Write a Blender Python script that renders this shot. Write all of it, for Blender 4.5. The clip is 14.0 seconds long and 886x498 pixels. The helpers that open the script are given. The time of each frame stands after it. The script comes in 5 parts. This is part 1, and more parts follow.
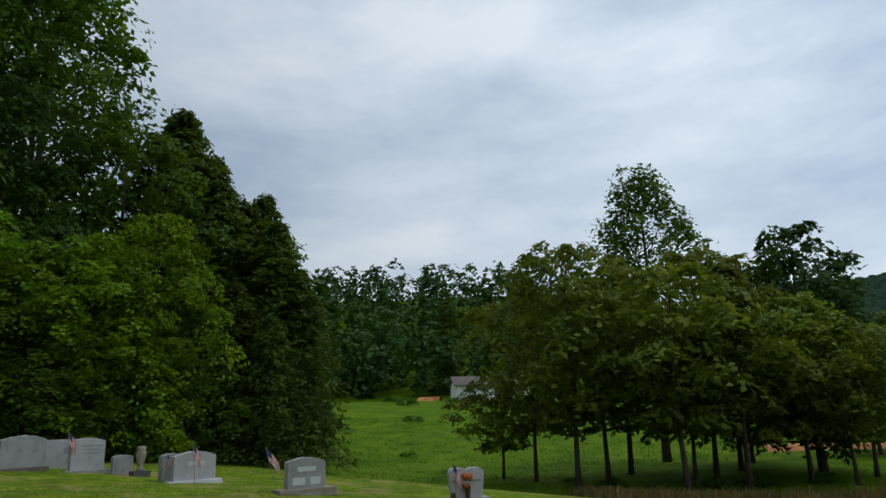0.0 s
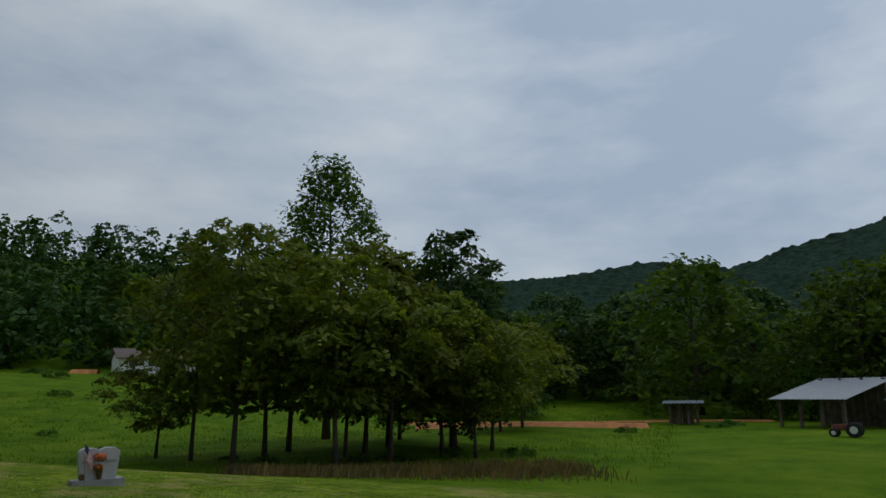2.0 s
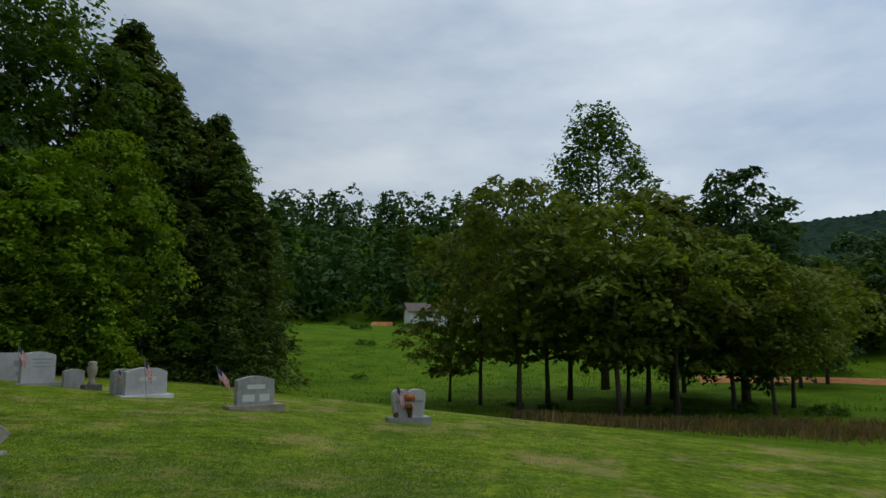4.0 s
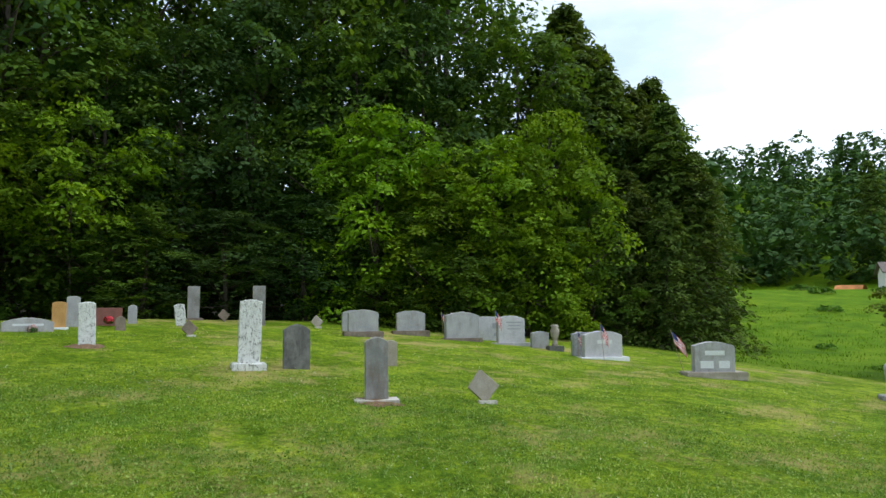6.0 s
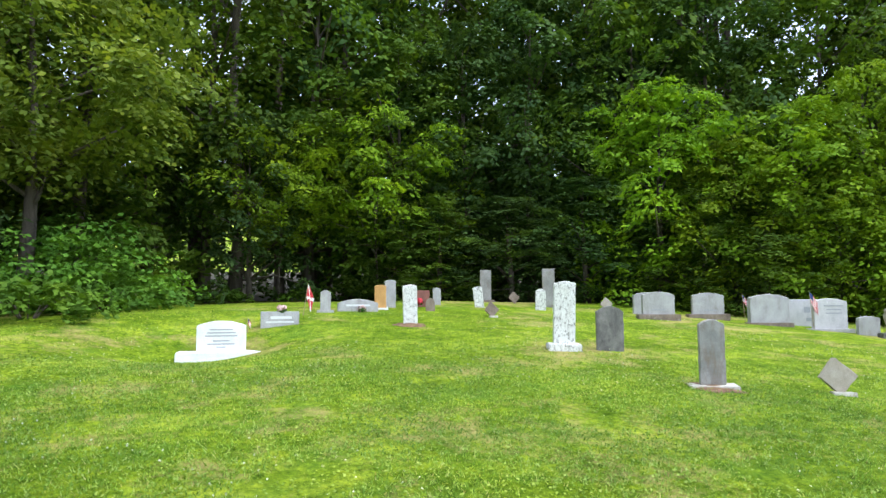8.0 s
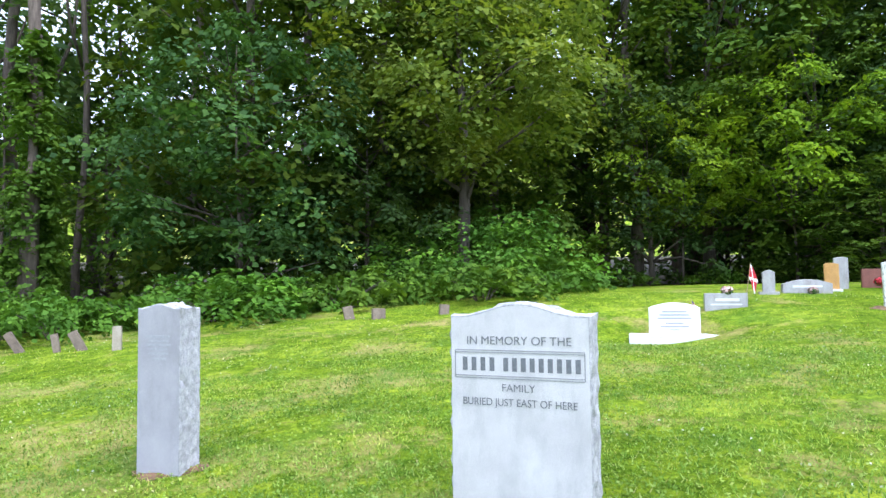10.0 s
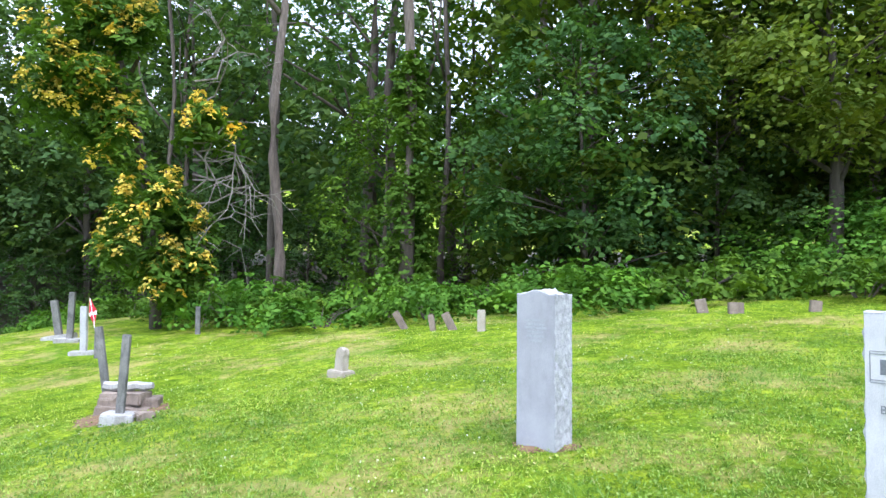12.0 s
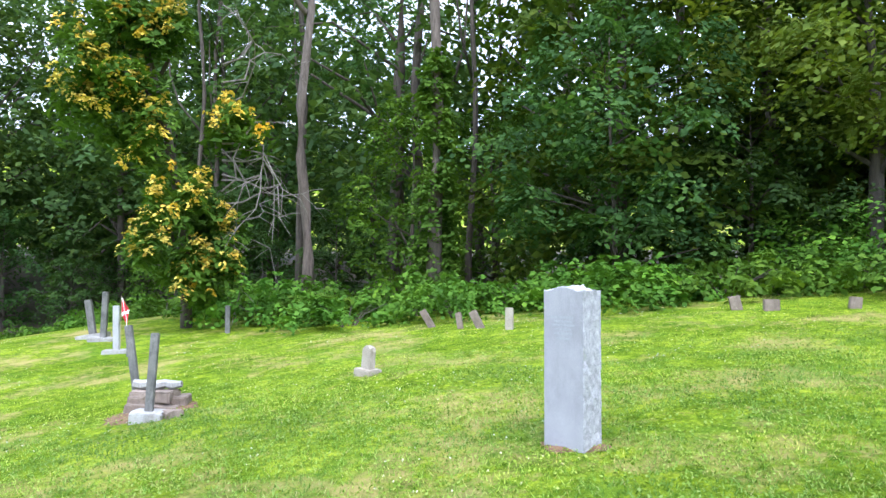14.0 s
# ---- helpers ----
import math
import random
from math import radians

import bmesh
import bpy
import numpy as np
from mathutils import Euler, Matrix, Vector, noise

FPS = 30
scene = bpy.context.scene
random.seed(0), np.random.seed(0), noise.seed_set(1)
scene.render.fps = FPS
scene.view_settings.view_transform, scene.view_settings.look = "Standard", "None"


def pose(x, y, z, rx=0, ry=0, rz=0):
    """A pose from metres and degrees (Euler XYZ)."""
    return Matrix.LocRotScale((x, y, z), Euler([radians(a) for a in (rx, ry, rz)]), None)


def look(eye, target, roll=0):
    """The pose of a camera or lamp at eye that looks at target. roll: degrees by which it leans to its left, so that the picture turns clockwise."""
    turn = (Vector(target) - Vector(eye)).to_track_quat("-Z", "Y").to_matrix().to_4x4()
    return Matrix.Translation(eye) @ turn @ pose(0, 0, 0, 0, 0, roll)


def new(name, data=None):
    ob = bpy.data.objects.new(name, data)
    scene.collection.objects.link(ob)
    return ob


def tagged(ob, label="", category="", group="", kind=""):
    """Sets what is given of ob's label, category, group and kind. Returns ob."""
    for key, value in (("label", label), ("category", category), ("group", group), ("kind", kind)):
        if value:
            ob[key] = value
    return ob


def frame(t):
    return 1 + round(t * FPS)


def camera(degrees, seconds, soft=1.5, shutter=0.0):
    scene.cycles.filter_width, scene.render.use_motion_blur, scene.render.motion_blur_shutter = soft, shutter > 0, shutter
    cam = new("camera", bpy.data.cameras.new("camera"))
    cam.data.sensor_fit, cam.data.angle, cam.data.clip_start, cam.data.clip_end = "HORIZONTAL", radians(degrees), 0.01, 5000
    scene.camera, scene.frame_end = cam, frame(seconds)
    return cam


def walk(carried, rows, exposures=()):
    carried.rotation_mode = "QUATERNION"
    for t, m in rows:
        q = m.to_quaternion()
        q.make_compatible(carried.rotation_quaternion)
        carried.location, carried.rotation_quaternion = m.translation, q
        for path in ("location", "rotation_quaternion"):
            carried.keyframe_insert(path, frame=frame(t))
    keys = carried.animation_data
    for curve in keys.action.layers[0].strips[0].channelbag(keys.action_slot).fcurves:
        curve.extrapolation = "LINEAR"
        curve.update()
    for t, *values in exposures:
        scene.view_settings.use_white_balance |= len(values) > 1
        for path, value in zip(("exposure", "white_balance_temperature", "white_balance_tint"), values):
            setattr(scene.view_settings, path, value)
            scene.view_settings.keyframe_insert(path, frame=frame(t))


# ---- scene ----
cam = camera(65.6, 14.0)
PATH = [
    (0, (0.011, -0.045, 1.013), (-0.138, 1.889, 1.5), -2.0),
    (0.5, (0.054, -0.285, 1.035), (-0.009, 1.655, 1.519), -1.9),
    (1, (0.25, -0.528, 1.097), (0.457, 1.401, 1.584), -0.9),
    (1.5, (0.391, -0.689, 1.128), (0.926, 1.19, 1.557), -0.2),
    (2, (0.413, -0.664, 1.063), (1.121, 1.162, 1.469), -0.8),
    (2.2, (0.405, -0.647, 1.039), (1.124, 1.176, 1.438), -1.0),
    (4.3, (0.153, -0.33, 1.008), (-0.057, 1.64, 1.281), -0.3),
    (4.5, (0.127, -0.269, 0.994), (-0.201, 1.684, 1.27), -0.3),
    (5, (0.039, -0.203, 0.984), (-0.696, 1.642, 1.215), -0.4),
    (5.5, (-0.031, -0.162, 0.975), (-1.007, 1.57, 1.191), 0.2),
    (6, (-0.123, -0.101, 0.967), (-1.306, 1.501, 1.157), -0.2),
    (6.5, (-0.22, -0.082, 0.966), (-1.548, 1.404, 1.14), -0.1),
    (7, (-0.299, -0.056, 0.946), (-1.776, 1.282, 1.117), 0.0),
    (7.2, (-0.344, -0.047, 0.949), (-1.875, 1.23, 1.114), 0.2),
    (9.3, (-1.471, -1.92, 0.905), (-3.393, -1.388, 1.048), -0.4),
    (9.5, (-1.54, -1.918, 0.897), (-3.496, -1.529, 1.037), -0.1),
    (10, (-1.593, -1.975, 0.886), (-3.585, -1.84, 0.995), -0.7),
    (10.2, (-1.641, -1.997, 0.881), (-3.638, -1.977, 0.995), 0.2),
    (10.5, (-1.664, -2.044, 0.887), (-3.654, -2.201, 1.022), 0.1),
    (11, (-1.572, -2.108, 0.89), (-3.527, -2.508, 1.026), 0.2),
    (11.5, (-1.434, -2.161, 0.879), (-3.341, -2.757, 0.982), 0.4),
    (12, (-1.524, -2.216, 0.873), (-3.358, -3.01, 0.957), 0.5),
    (12.5, (-1.537, -2.261, 0.859), (-3.296, -3.21, 0.943), 0.4),
    (13, (-1.585, -2.256, 0.854), (-3.311, -3.265, 0.916), 0.6),
    (13.5, (-1.593, -2.25, 0.858), (-3.349, -3.206, 0.92), 0.2),
    (14, (-1.617, -2.225, 0.858), (-3.416, -3.095, 0.938), 0.2),
]
SKY, SUN = 1.0, 1.0
EXPOSURES = [(0, -0.42, 6500, 10), (2.2, -0.95, 6500, 10), (4.3, -0.4, 6500, 10), (5.0, 0.05, 6500, 10), (5.5, 0.37, 6500, 9), (6.0, 0.72, 6500, 9), (6.5, 1.02, 6500, 9), (7.2, 1.36, 6500, 10), (9.5, 1.85, 5950, 18), (14.0, 1.97, 5900, 17)]
walk(cam, [(t, look(eye, target, roll)) for t, eye, target, roll in PATH], EXPOSURES)

# ---- world and light ----
world = bpy.data.worlds.new("overcast_sky")
scene.world = world
world.use_nodes = True
wn, wl = world.node_tree.nodes, world.node_tree.links
wn.clear()
w_out, w_bg = wn.new("ShaderNodeOutputWorld"), wn.new("ShaderNodeBackground")
w_sky = wn.new("ShaderNodeTexSky")
w_sky.sky_type, w_sky.sun_disc = "NISHITA", False
w_sky.sun_elevation, w_sky.sun_rotation = radians(52), radians(60)
w_co = wn.new("ShaderNodeTexCoord")
w_map = wn.new("ShaderNodeMapping")
w_map.inputs["Scale"].default_value = (1.0, 1.0, 2.6)
w_noise = wn.new("ShaderNodeTexNoise")
w_noise.inputs["Scale"].default_value, w_noise.inputs["Detail"].default_value, w_noise.inputs["Roughness"].default_value = 2.1, 8.0, 0.55
w_ramp = wn.new("ShaderNodeValToRGB")
w_ramp.color_ramp.elements[0].position, w_ramp.color_ramp.elements[0].color = 0.36, (0.47, 0.59, 0.75, 1)
w_ramp.color_ramp.elements[1].position, w_ramp.color_ramp.elements[1].color = 0.64, (0.86, 0.95, 1.02, 1)
w_dim = wn.new("ShaderNodeMixRGB")
w_dim.blend_type, w_dim.inputs["Fac"].default_value, w_dim.inputs["Color2"].default_value = "MULTIPLY", 1.0, (0.12, 0.12, 0.12, 1)
w_mix = wn.new("ShaderNodeMixRGB")
w_mix.inputs["Fac"].default_value = 0.88
wl.new(w_co.outputs["Generated"], w_map.inputs["Vector"])
wl.new(w_map.outputs["Vector"], w_noise.inputs["Vector"])
wl.new(w_noise.outputs["Fac"], w_ramp.inputs["Fac"])
wl.new(w_sky.outputs["Color"], w_dim.inputs["Color1"])
wl.new(w_dim.outputs["Color"], w_mix.inputs["Color1"])
wl.new(w_ramp.outputs["Color"], w_mix.inputs["Color2"])
w_dot = wn.new("ShaderNodeVectorMath")
w_dot.operation, w_dot.inputs[1].default_value = "DOT_PRODUCT", (0.52, 0.42, 0.74)
w_near = wn.new("ShaderNodeMapRange")
w_near.inputs["From Min"].default_value, w_near.inputs["From Max"].default_value = 0.2, 1.0
w_near.inputs["To Min"].default_value, w_near.inputs["To Max"].default_value = 0.84, 1.4
w_glow = wn.new("ShaderNodeVectorMath")
w_glow.operation = "SCALE"
wl.new(w_co.outputs["Generated"], w_dot.inputs[0])
wl.new(w_dot.outputs["Value"], w_near.inputs["Value"])
wl.new(w_mix.outputs["Color"], w_glow.inputs[0])
wl.new(w_near.outputs["Result"], w_glow.inputs["Scale"])
wl.new(w_glow.outputs["Vector"], w_bg.inputs["Color"])
w_bg.inputs["Strength"].default_value = SKY
wl.new(w_bg.outputs["Background"], w_out.inputs["Surface"])

sun = new("sun", bpy.data.lights.new("sun", "SUN"))
sun.data.energy, sun.data.angle, sun.data.color = SUN, radians(35), (1.0, 0.97, 0.92)
sun.matrix_world = look((0, 0, 60), (-28, -22, 0))
tagged(sun, kind="structure")


# ---- materials ----
def material(name):
    m = bpy.data.materials.new(name)
    m.use_nodes = True
    n, l = m.node_tree.nodes, m.node_tree.links
    return m, n, l, n["Principled BSDF"]


def ramp(n, stops):
    r = n.new("ShaderNodeValToRGB")
    while len(r.color_ramp.elements) < len(stops):
        r.color_ramp.elements.new(0.5)
    for e, (p, c) in zip(r.color_ramp.elements, stops):
        e.position, e.color = p, (*c, 1)
    return r


def noise_tex(n, l, co, scale, detail=4.0, rough=0.55):
    t = n.new("ShaderNodeTexNoise")
    t.inputs["Scale"].default_value, t.inputs["Detail"].default_value, t.inputs["Roughness"].default_value = scale, detail, rough
    l.new(co, t.inputs["Vector"])
    return t


def mixed(n, l, a, b, fac, mode="MIX"):
    m = n.new("ShaderNodeMixRGB")
    m.blend_type = mode
    for key, v in (("Color1", a), ("Color2", b), ("Fac", fac)):
        if isinstance(v, (int, float)):
            m.inputs[key].default_value = v
        elif isinstance(v, tuple):
            m.inputs[key].default_value = (*v, 1)
        else:
            l.new(v, m.inputs[key])
    return m.outputs["Color"]


def bumped(n, l, shader, height, strength, distance):
    b = n.new("ShaderNodeBump")
    b.inputs["Strength"].default_value, b.inputs["Distance"].default_value = strength, distance
    l.new(height, b.inputs["Height"])
    l.new(b.outputs["Normal"], shader.inputs["Normal"])


def stone_material(name, stops, scale=9.0, speck=220.0, stain=(0.1, 0.09, 0.07), stain_amount=0.35, rough=0.75, bump=0.25, lichen=None):
    """Weathered stone: broad tone, fine crystals, stains running in their own shapes."""
    m, n, l, p = material(name)
    tc = n.new("ShaderNodeTexCoord")
    co = tc.outputs["Object"]
    info = n.new("ShaderNodeObjectInfo")
    shift = n.new("ShaderNodeVectorMath")
    shift.operation = "ADD"
    l.new(co, shift.inputs[0])
    l.new(info.outputs["Location"], shift.inputs[1])
    co = shift.outputs["Vector"]
    broad = ramp(n, stops)
    l.new(noise_tex(n, l, co, scale * 0.5, 6, 0.65).outputs["Fac"], broad.inputs["Fac"])
    fine = noise_tex(n, l, co, speck, 2, 0.7)
    grain = ramp(n, [(0.35, (0.72, 0.72, 0.72)), (0.65, (1.12, 1.12, 1.12))])
    l.new(fine.outputs["Fac"], grain.inputs["Fac"])
    c = mixed(n, l, broad.outputs["Color"], grain.outputs["Color"], 0.8, "MULTIPLY")
    st = ramp(n, [(0.48, (0, 0, 0)), (0.66, (1, 1, 1))])
    sm = n.new("ShaderNodeMapping")
    sm.inputs["Scale"].default_value = (1.3, 1.3, 0.4)
    l.new(co, sm.inputs["Vector"])
    l.new(noise_tex(n, l, sm.outputs["Vector"], scale * 0.9, 8, 0.75).outputs["Fac"], st.inputs["Fac"])
    amount = n.new("ShaderNodeMath")
    amount.operation, amount.inputs[1].default_value = "MULTIPLY", stain_amount
    l.new(st.outputs["Color"], amount.inputs[0])
    c = mixed(n, l, c, stain, amount.outputs[0])
    if lichen:
        li = ramp(n, [(0.52, (0, 0, 0)), (0.58, (1, 1, 1))])
        mp = n.new("ShaderNodeMapping")
        mp.inputs["Scale"].default_value = (1, 1, 0.5)
        l.new(co, mp.inputs["Vector"])
        l.new(noise_tex(n, l, mp.outputs["Vector"], 26.0, 9, 0.82).outputs["Fac"], li.inputs["Fac"])
        c = mixed(n, l, c, lichen, li.outputs["Color"])
    l.new(c, p.inputs["Base Color"])
    p.inputs["Roughness"].default_value = rough
    bumped(n, l, p, fine.outputs["Fac"], bump, 0.004)
    return m


def leaf_material(name, stops, translucent=0.42, rough=0.65, cast=(0.78, 1.2), spread=(0.2, 0.8)):
    """Foliage: each leaf takes its own tone, each plant its own cast."""
    m, n, l, p = material(name)
    geo, info = n.new("ShaderNodeNewGeometry"), n.new("ShaderNodeObjectInfo")
    r = ramp(n, stops)
    soft = n.new("ShaderNodeMapRange")
    soft.inputs["To Min"].default_value, soft.inputs["To Max"].default_value = spread
    l.new(geo.outputs["Random Per Island"], soft.inputs["Value"])
    l.new(soft.outputs["Result"], r.inputs["Fac"])
    hue = n.new("ShaderNodeHueSaturation")
    mr = n.new("ShaderNodeMapRange")
    mr.inputs["To Min"].default_value, mr.inputs["To Max"].default_value = 0.485, 0.51
    l.new(info.outputs["Random"], mr.inputs["Value"])
    l.new(mr.outputs["Result"], hue.inputs["Hue"])
    mv = n.new("ShaderNodeMapRange")
    mv.inputs["To Min"].default_value, mv.inputs["To Max"].default_value = cast
    l.new(info.outputs["Random"], mv.inputs["Value"])
    l.new(mv.outputs["Result"], hue.inputs["Value"])
    tc = n.new("ShaderNodeTexCoord")
    patch = ramp(n, [(0.33, (0.62, 0.68, 0.8)), (0.5, (1.0, 1.0, 1.0)), (0.68, (1.5, 1.32, 0.95))])
    l.new(noise_tex(n, l, tc.outputs["Object"], 0.7, 5, 0.6).outputs["Fac"], patch.inputs["Fac"])
    c = mixed(n, l, r.outputs["Color"], patch.outputs["Color"], 1.0, "MULTIPLY")
    l.new(c, hue.inputs["Color"])
    l.new(hue.outputs["Color"], p.inputs["Base Color"])
    p.inputs["Roughness"].default_value = rough
    p.inputs["Specular IOR Level"].default_value = 0.12
    tr = n.new("ShaderNodeBsdfTranslucent")
    l.new(mixed(n, l, hue.outputs["Color"], (1.0, 1.0, 0.45), 1.0, "MULTIPLY"), tr.inputs["Color"])
    mix = n.new("ShaderNodeMixShader")
    mix.inputs["Fac"].default_value = translucent
    l.new(p.outputs["BSDF"], mix.inputs[1])
    l.new(tr.outputs["BSDF"], mix.inputs[2])
    l.new(mix.outputs["Shader"], n["Material Output"].inputs["Surface"])
    return m


def plain_material(name, colour, rough=0.6, metal=0.0, vary=0.25, scale=14.0):
    m, n, l, p = material(name)
    tc = n.new("ShaderNodeTexCoord")
    tone = ramp(n, [(0.3, tuple(v * (1 - vary) for v in colour)), (0.7, tuple(min(1.0, v * (1 + vary)) for v in colour))])
    t = noise_tex(n, l, tc.outputs["Object"], scale, 6, 0.65)
    l.new(t.outputs["Fac"], tone.inputs["Fac"])
    l.new(tone.outputs["Color"], p.inputs["Base Color"])
    p.inputs["Roughness"].default_value, p.inputs["Metallic"].default_value = rough, metal
    bumped(n, l, p, t.outputs["Fac"], 0.2, 0.01)
    return m


G_DARK, G_MID, G_LIGHT = (0.042, 0.088, 0.011), (0.08, 0.15, 0.017), (0.135, 0.21, 0.025)
M_LEAF = leaf_material("broadleaf_foliage", [(0.0, G_DARK), (0.55, G_MID), (1.0, G_LIGHT)])
# deep green leaf; on the understory its darkness also stands for canopy shade
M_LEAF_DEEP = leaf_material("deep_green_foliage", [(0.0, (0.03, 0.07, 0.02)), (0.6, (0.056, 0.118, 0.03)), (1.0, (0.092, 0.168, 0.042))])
M_LEAF_BRIGHT = leaf_material("yellow_green_foliage", [(0.0, (0.085, 0.17, 0.008)), (0.5, (0.16, 0.285, 0.014)), (1.0, (0.25, 0.37, 0.024))], 0.45)
M_LEAF_OAK = leaf_material("oak_foliage", [(0.0, (0.046, 0.1, 0.012)), (0.5, (0.086, 0.165, 0.019)), (1.0, (0.14, 0.225, 0.032))], 0.42)
M_LEAF_OLIVE = leaf_material("olive_foliage", [(0.0, (0.075, 0.12, 0.016)), (0.5, (0.145, 0.205, 0.028)), (1.0, (0.225, 0.265, 0.042))])
M_LEAF_PINE = leaf_material("needle_foliage", [(0.0, (0.05, 0.09, 0.016)), (0.6, (0.085, 0.135, 0.022)), (1.0, (0.13, 0.185, 0.03))], 0.35)
M_LEAF_VINE = leaf_material("vine_foliage", [(0.0, (0.044, 0.11, 0.014)), (0.5, (0.082, 0.19, 0.021)), (1.0, (0.14, 0.27, 0.036))], 0.35)
M_FLOWER = leaf_material("golden_blossom", [(0.0, (0.62, 0.36, 0.06)), (0.5, (0.7, 0.54, 0.09)), (1.0, (0.68, 0.62, 0.15))], 0.3)
# open-wood leaves, paler and bluer: haze painted into the green
M_LEAF_OPEN = leaf_material("haze_tinted_foliage", [(0.0, (0.04, 0.09, 0.028)), (0.55, (0.076, 0.148, 0.044)), (1.0, (0.125, 0.21, 0.064))], 0.45)
M_LEAF_FAR = leaf_material("distant_foliage", [(0.0, (0.034, 0.08, 0.02)), (0.55, (0.05, 0.108, 0.026)), (1.0, (0.075, 0.138, 0.034))], 0.2)
# green tones set brighter than grass, so blades carry painted lit flecks
M_BLADE = leaf_material("grass_blades", [(0.0, (0.065, 0.14, 0.018)), (0.5, (0.185, 0.32, 0.055)), (0.85, (0.33, 0.45, 0.12)), (1.0, (0.44, 0.4, 0.2))], 0.5, 0.65, (1.0, 1.0), (0.0, 1.0))


def bark_material(name, dark, light, scale=6.0):
    m, n, l, p = material(name)
    tc = n.new("ShaderNodeTexCoord")
    mp = n.new("ShaderNodeMapping")
    mp.inputs["Scale"].default_value = (1, 1, 0.18)
    l.new(tc.outputs["Object"], mp.inputs["Vector"])
    t = noise_tex(n, l, mp.outputs["Vector"], scale * 2.2, 8, 0.7)
    tone = ramp(n, [(0.32, dark), (0.68, light)])
    l.new(t.outputs["Fac"], tone.inputs["Fac"])
    l.new(tone.outputs["Color"], p.inputs["Base Color"])
    p.inputs["Roughness"].default_value = 0.9
    bumped(n, l, p, t.outputs["Fac"], 0.8, 0.03)
    return m


M_BARK = bark_material("brown_bark", (0.035, 0.028, 0.022), (0.115, 0.09, 0.072))
M_DEADWOOD = bark_material("bare_grey_wood", (0.1, 0.085, 0.07), (0.26, 0.23, 0.2))


def ground_material():
    """Mown grass with clover, dry tan patches and bare clay; long grass in the field; litter under the woods."""
    m, n, l, p = material("turf")
    geo = n.new("ShaderNodeNewGeometry")
    co = geo.outputs["Position"]
    base = ramp(n, [(0.34, (0.078, 0.135, 0.007)), (0.5, (0.135, 0.21, 0.012)), (0.64, (0.2, 0.275, 0.024))])
    l.new(noise_tex(n, l, co, 0.9, 10, 0.7).outputs["Fac"], base.inputs["Fac"])
    fine = ramp(n, [(0.39, (0.32, 0.4, 0.3)), (0.5, (1.0, 1.0, 1.0)), (0.61, (1.75, 1.62, 1.6))])
    ft = noise_tex(n, l, co, 14.0, 12, 0.88)
    l.new(ft.outputs["Fac"], fine.inputs["Fac"])
    c = mixed(n, l, base.outputs["Color"], fine.outputs["Color"], 1.0, "MULTIPLY")
    tuft = ramp(n, [(0.38, (0.58, 0.68, 0.55)), (0.5, (1.0, 1.0, 1.0)), (0.62, (1.4, 1.25, 1.15))])
    l.new(noise_tex(n, l, co, 4.2, 8, 0.72).outputs["Fac"], tuft.inputs["Fac"])
    c = mixed(n, l, c, tuft.outputs["Color"], 1.0, "MULTIPLY")
    dry = ramp(n, [(0.51, (0, 0, 0)), (0.61, (0.85, 0.85, 0.85))])
    l.new(noise_tex(n, l, co, 0.55, 12, 0.8).outputs["Fac"], dry.inputs["Fac"])
    c = mixed(n, l, c, (0.36, 0.29, 0.11), dry.outputs["Color"])
    clover = ramp(n, [(0.52, (0, 0, 0)), (0.75, (0.55, 0.55, 0.55))])
    l.new(noise_tex(n, l, co, 1.3, 4, 0.6).outputs["Fac"], clover.inputs["Fac"])
    c = mixed(n, l, c, (0.085, 0.19, 0.02), clover.outputs["Color"])
    # unmown pasture beyond the knoll
    sep = n.new("ShaderNodeSeparateXYZ")
    l.new(co, sep.inputs["Vector"])
    way = n.new("ShaderNodeVectorMath")
    way.operation = "DOT_PRODUCT"
    way.inputs[1].default_value = (0.35, 0.94, 0)
    l.new(co, way.inputs[0])
    wob = n.new("ShaderNodeMath")
    wob.operation = "MULTIPLY_ADD"
    wob.inputs[1].default_value = 3.0
    l.new(noise_tex(n, l, co, 0.25, 4).outputs["Fac"], wob.inputs[0])
    l.new(way.outputs["Value"], wob.inputs[2])
    mask = n.new("ShaderNodeMapRange")
    mask.inputs["From Min"].default_value, mask.inputs["From Max"].default_value = 17.5, 19.5
    l.new(wob.outputs["Value"], mask.inputs["Value"])
    past = ramp(n, [(0.34, (0.048, 0.105, 0.002)), (0.5, (0.085, 0.165, 0.004)), (0.66, (0.14, 0.21, 0.009))])
    l.new(noise_tex(n, l, co, 0.3, 9, 0.72).outputs["Fac"], past.inputs["Fac"])
    c = mixed(n, l, c, mixed(n, l, past.outputs["Color"], fine.outputs["Color"], 0.8, "MULTIPLY"), mask.outputs["Result"])
    l.new(c, p.inputs["Base Color"])
    p.inputs["Roughness"].default_value = 0.85
    p.inputs["Specular IOR Level"].default_value = 0.04
    bumped(n, l, p, ft.outputs["Fac"], 0.8, 0.04)
    return m


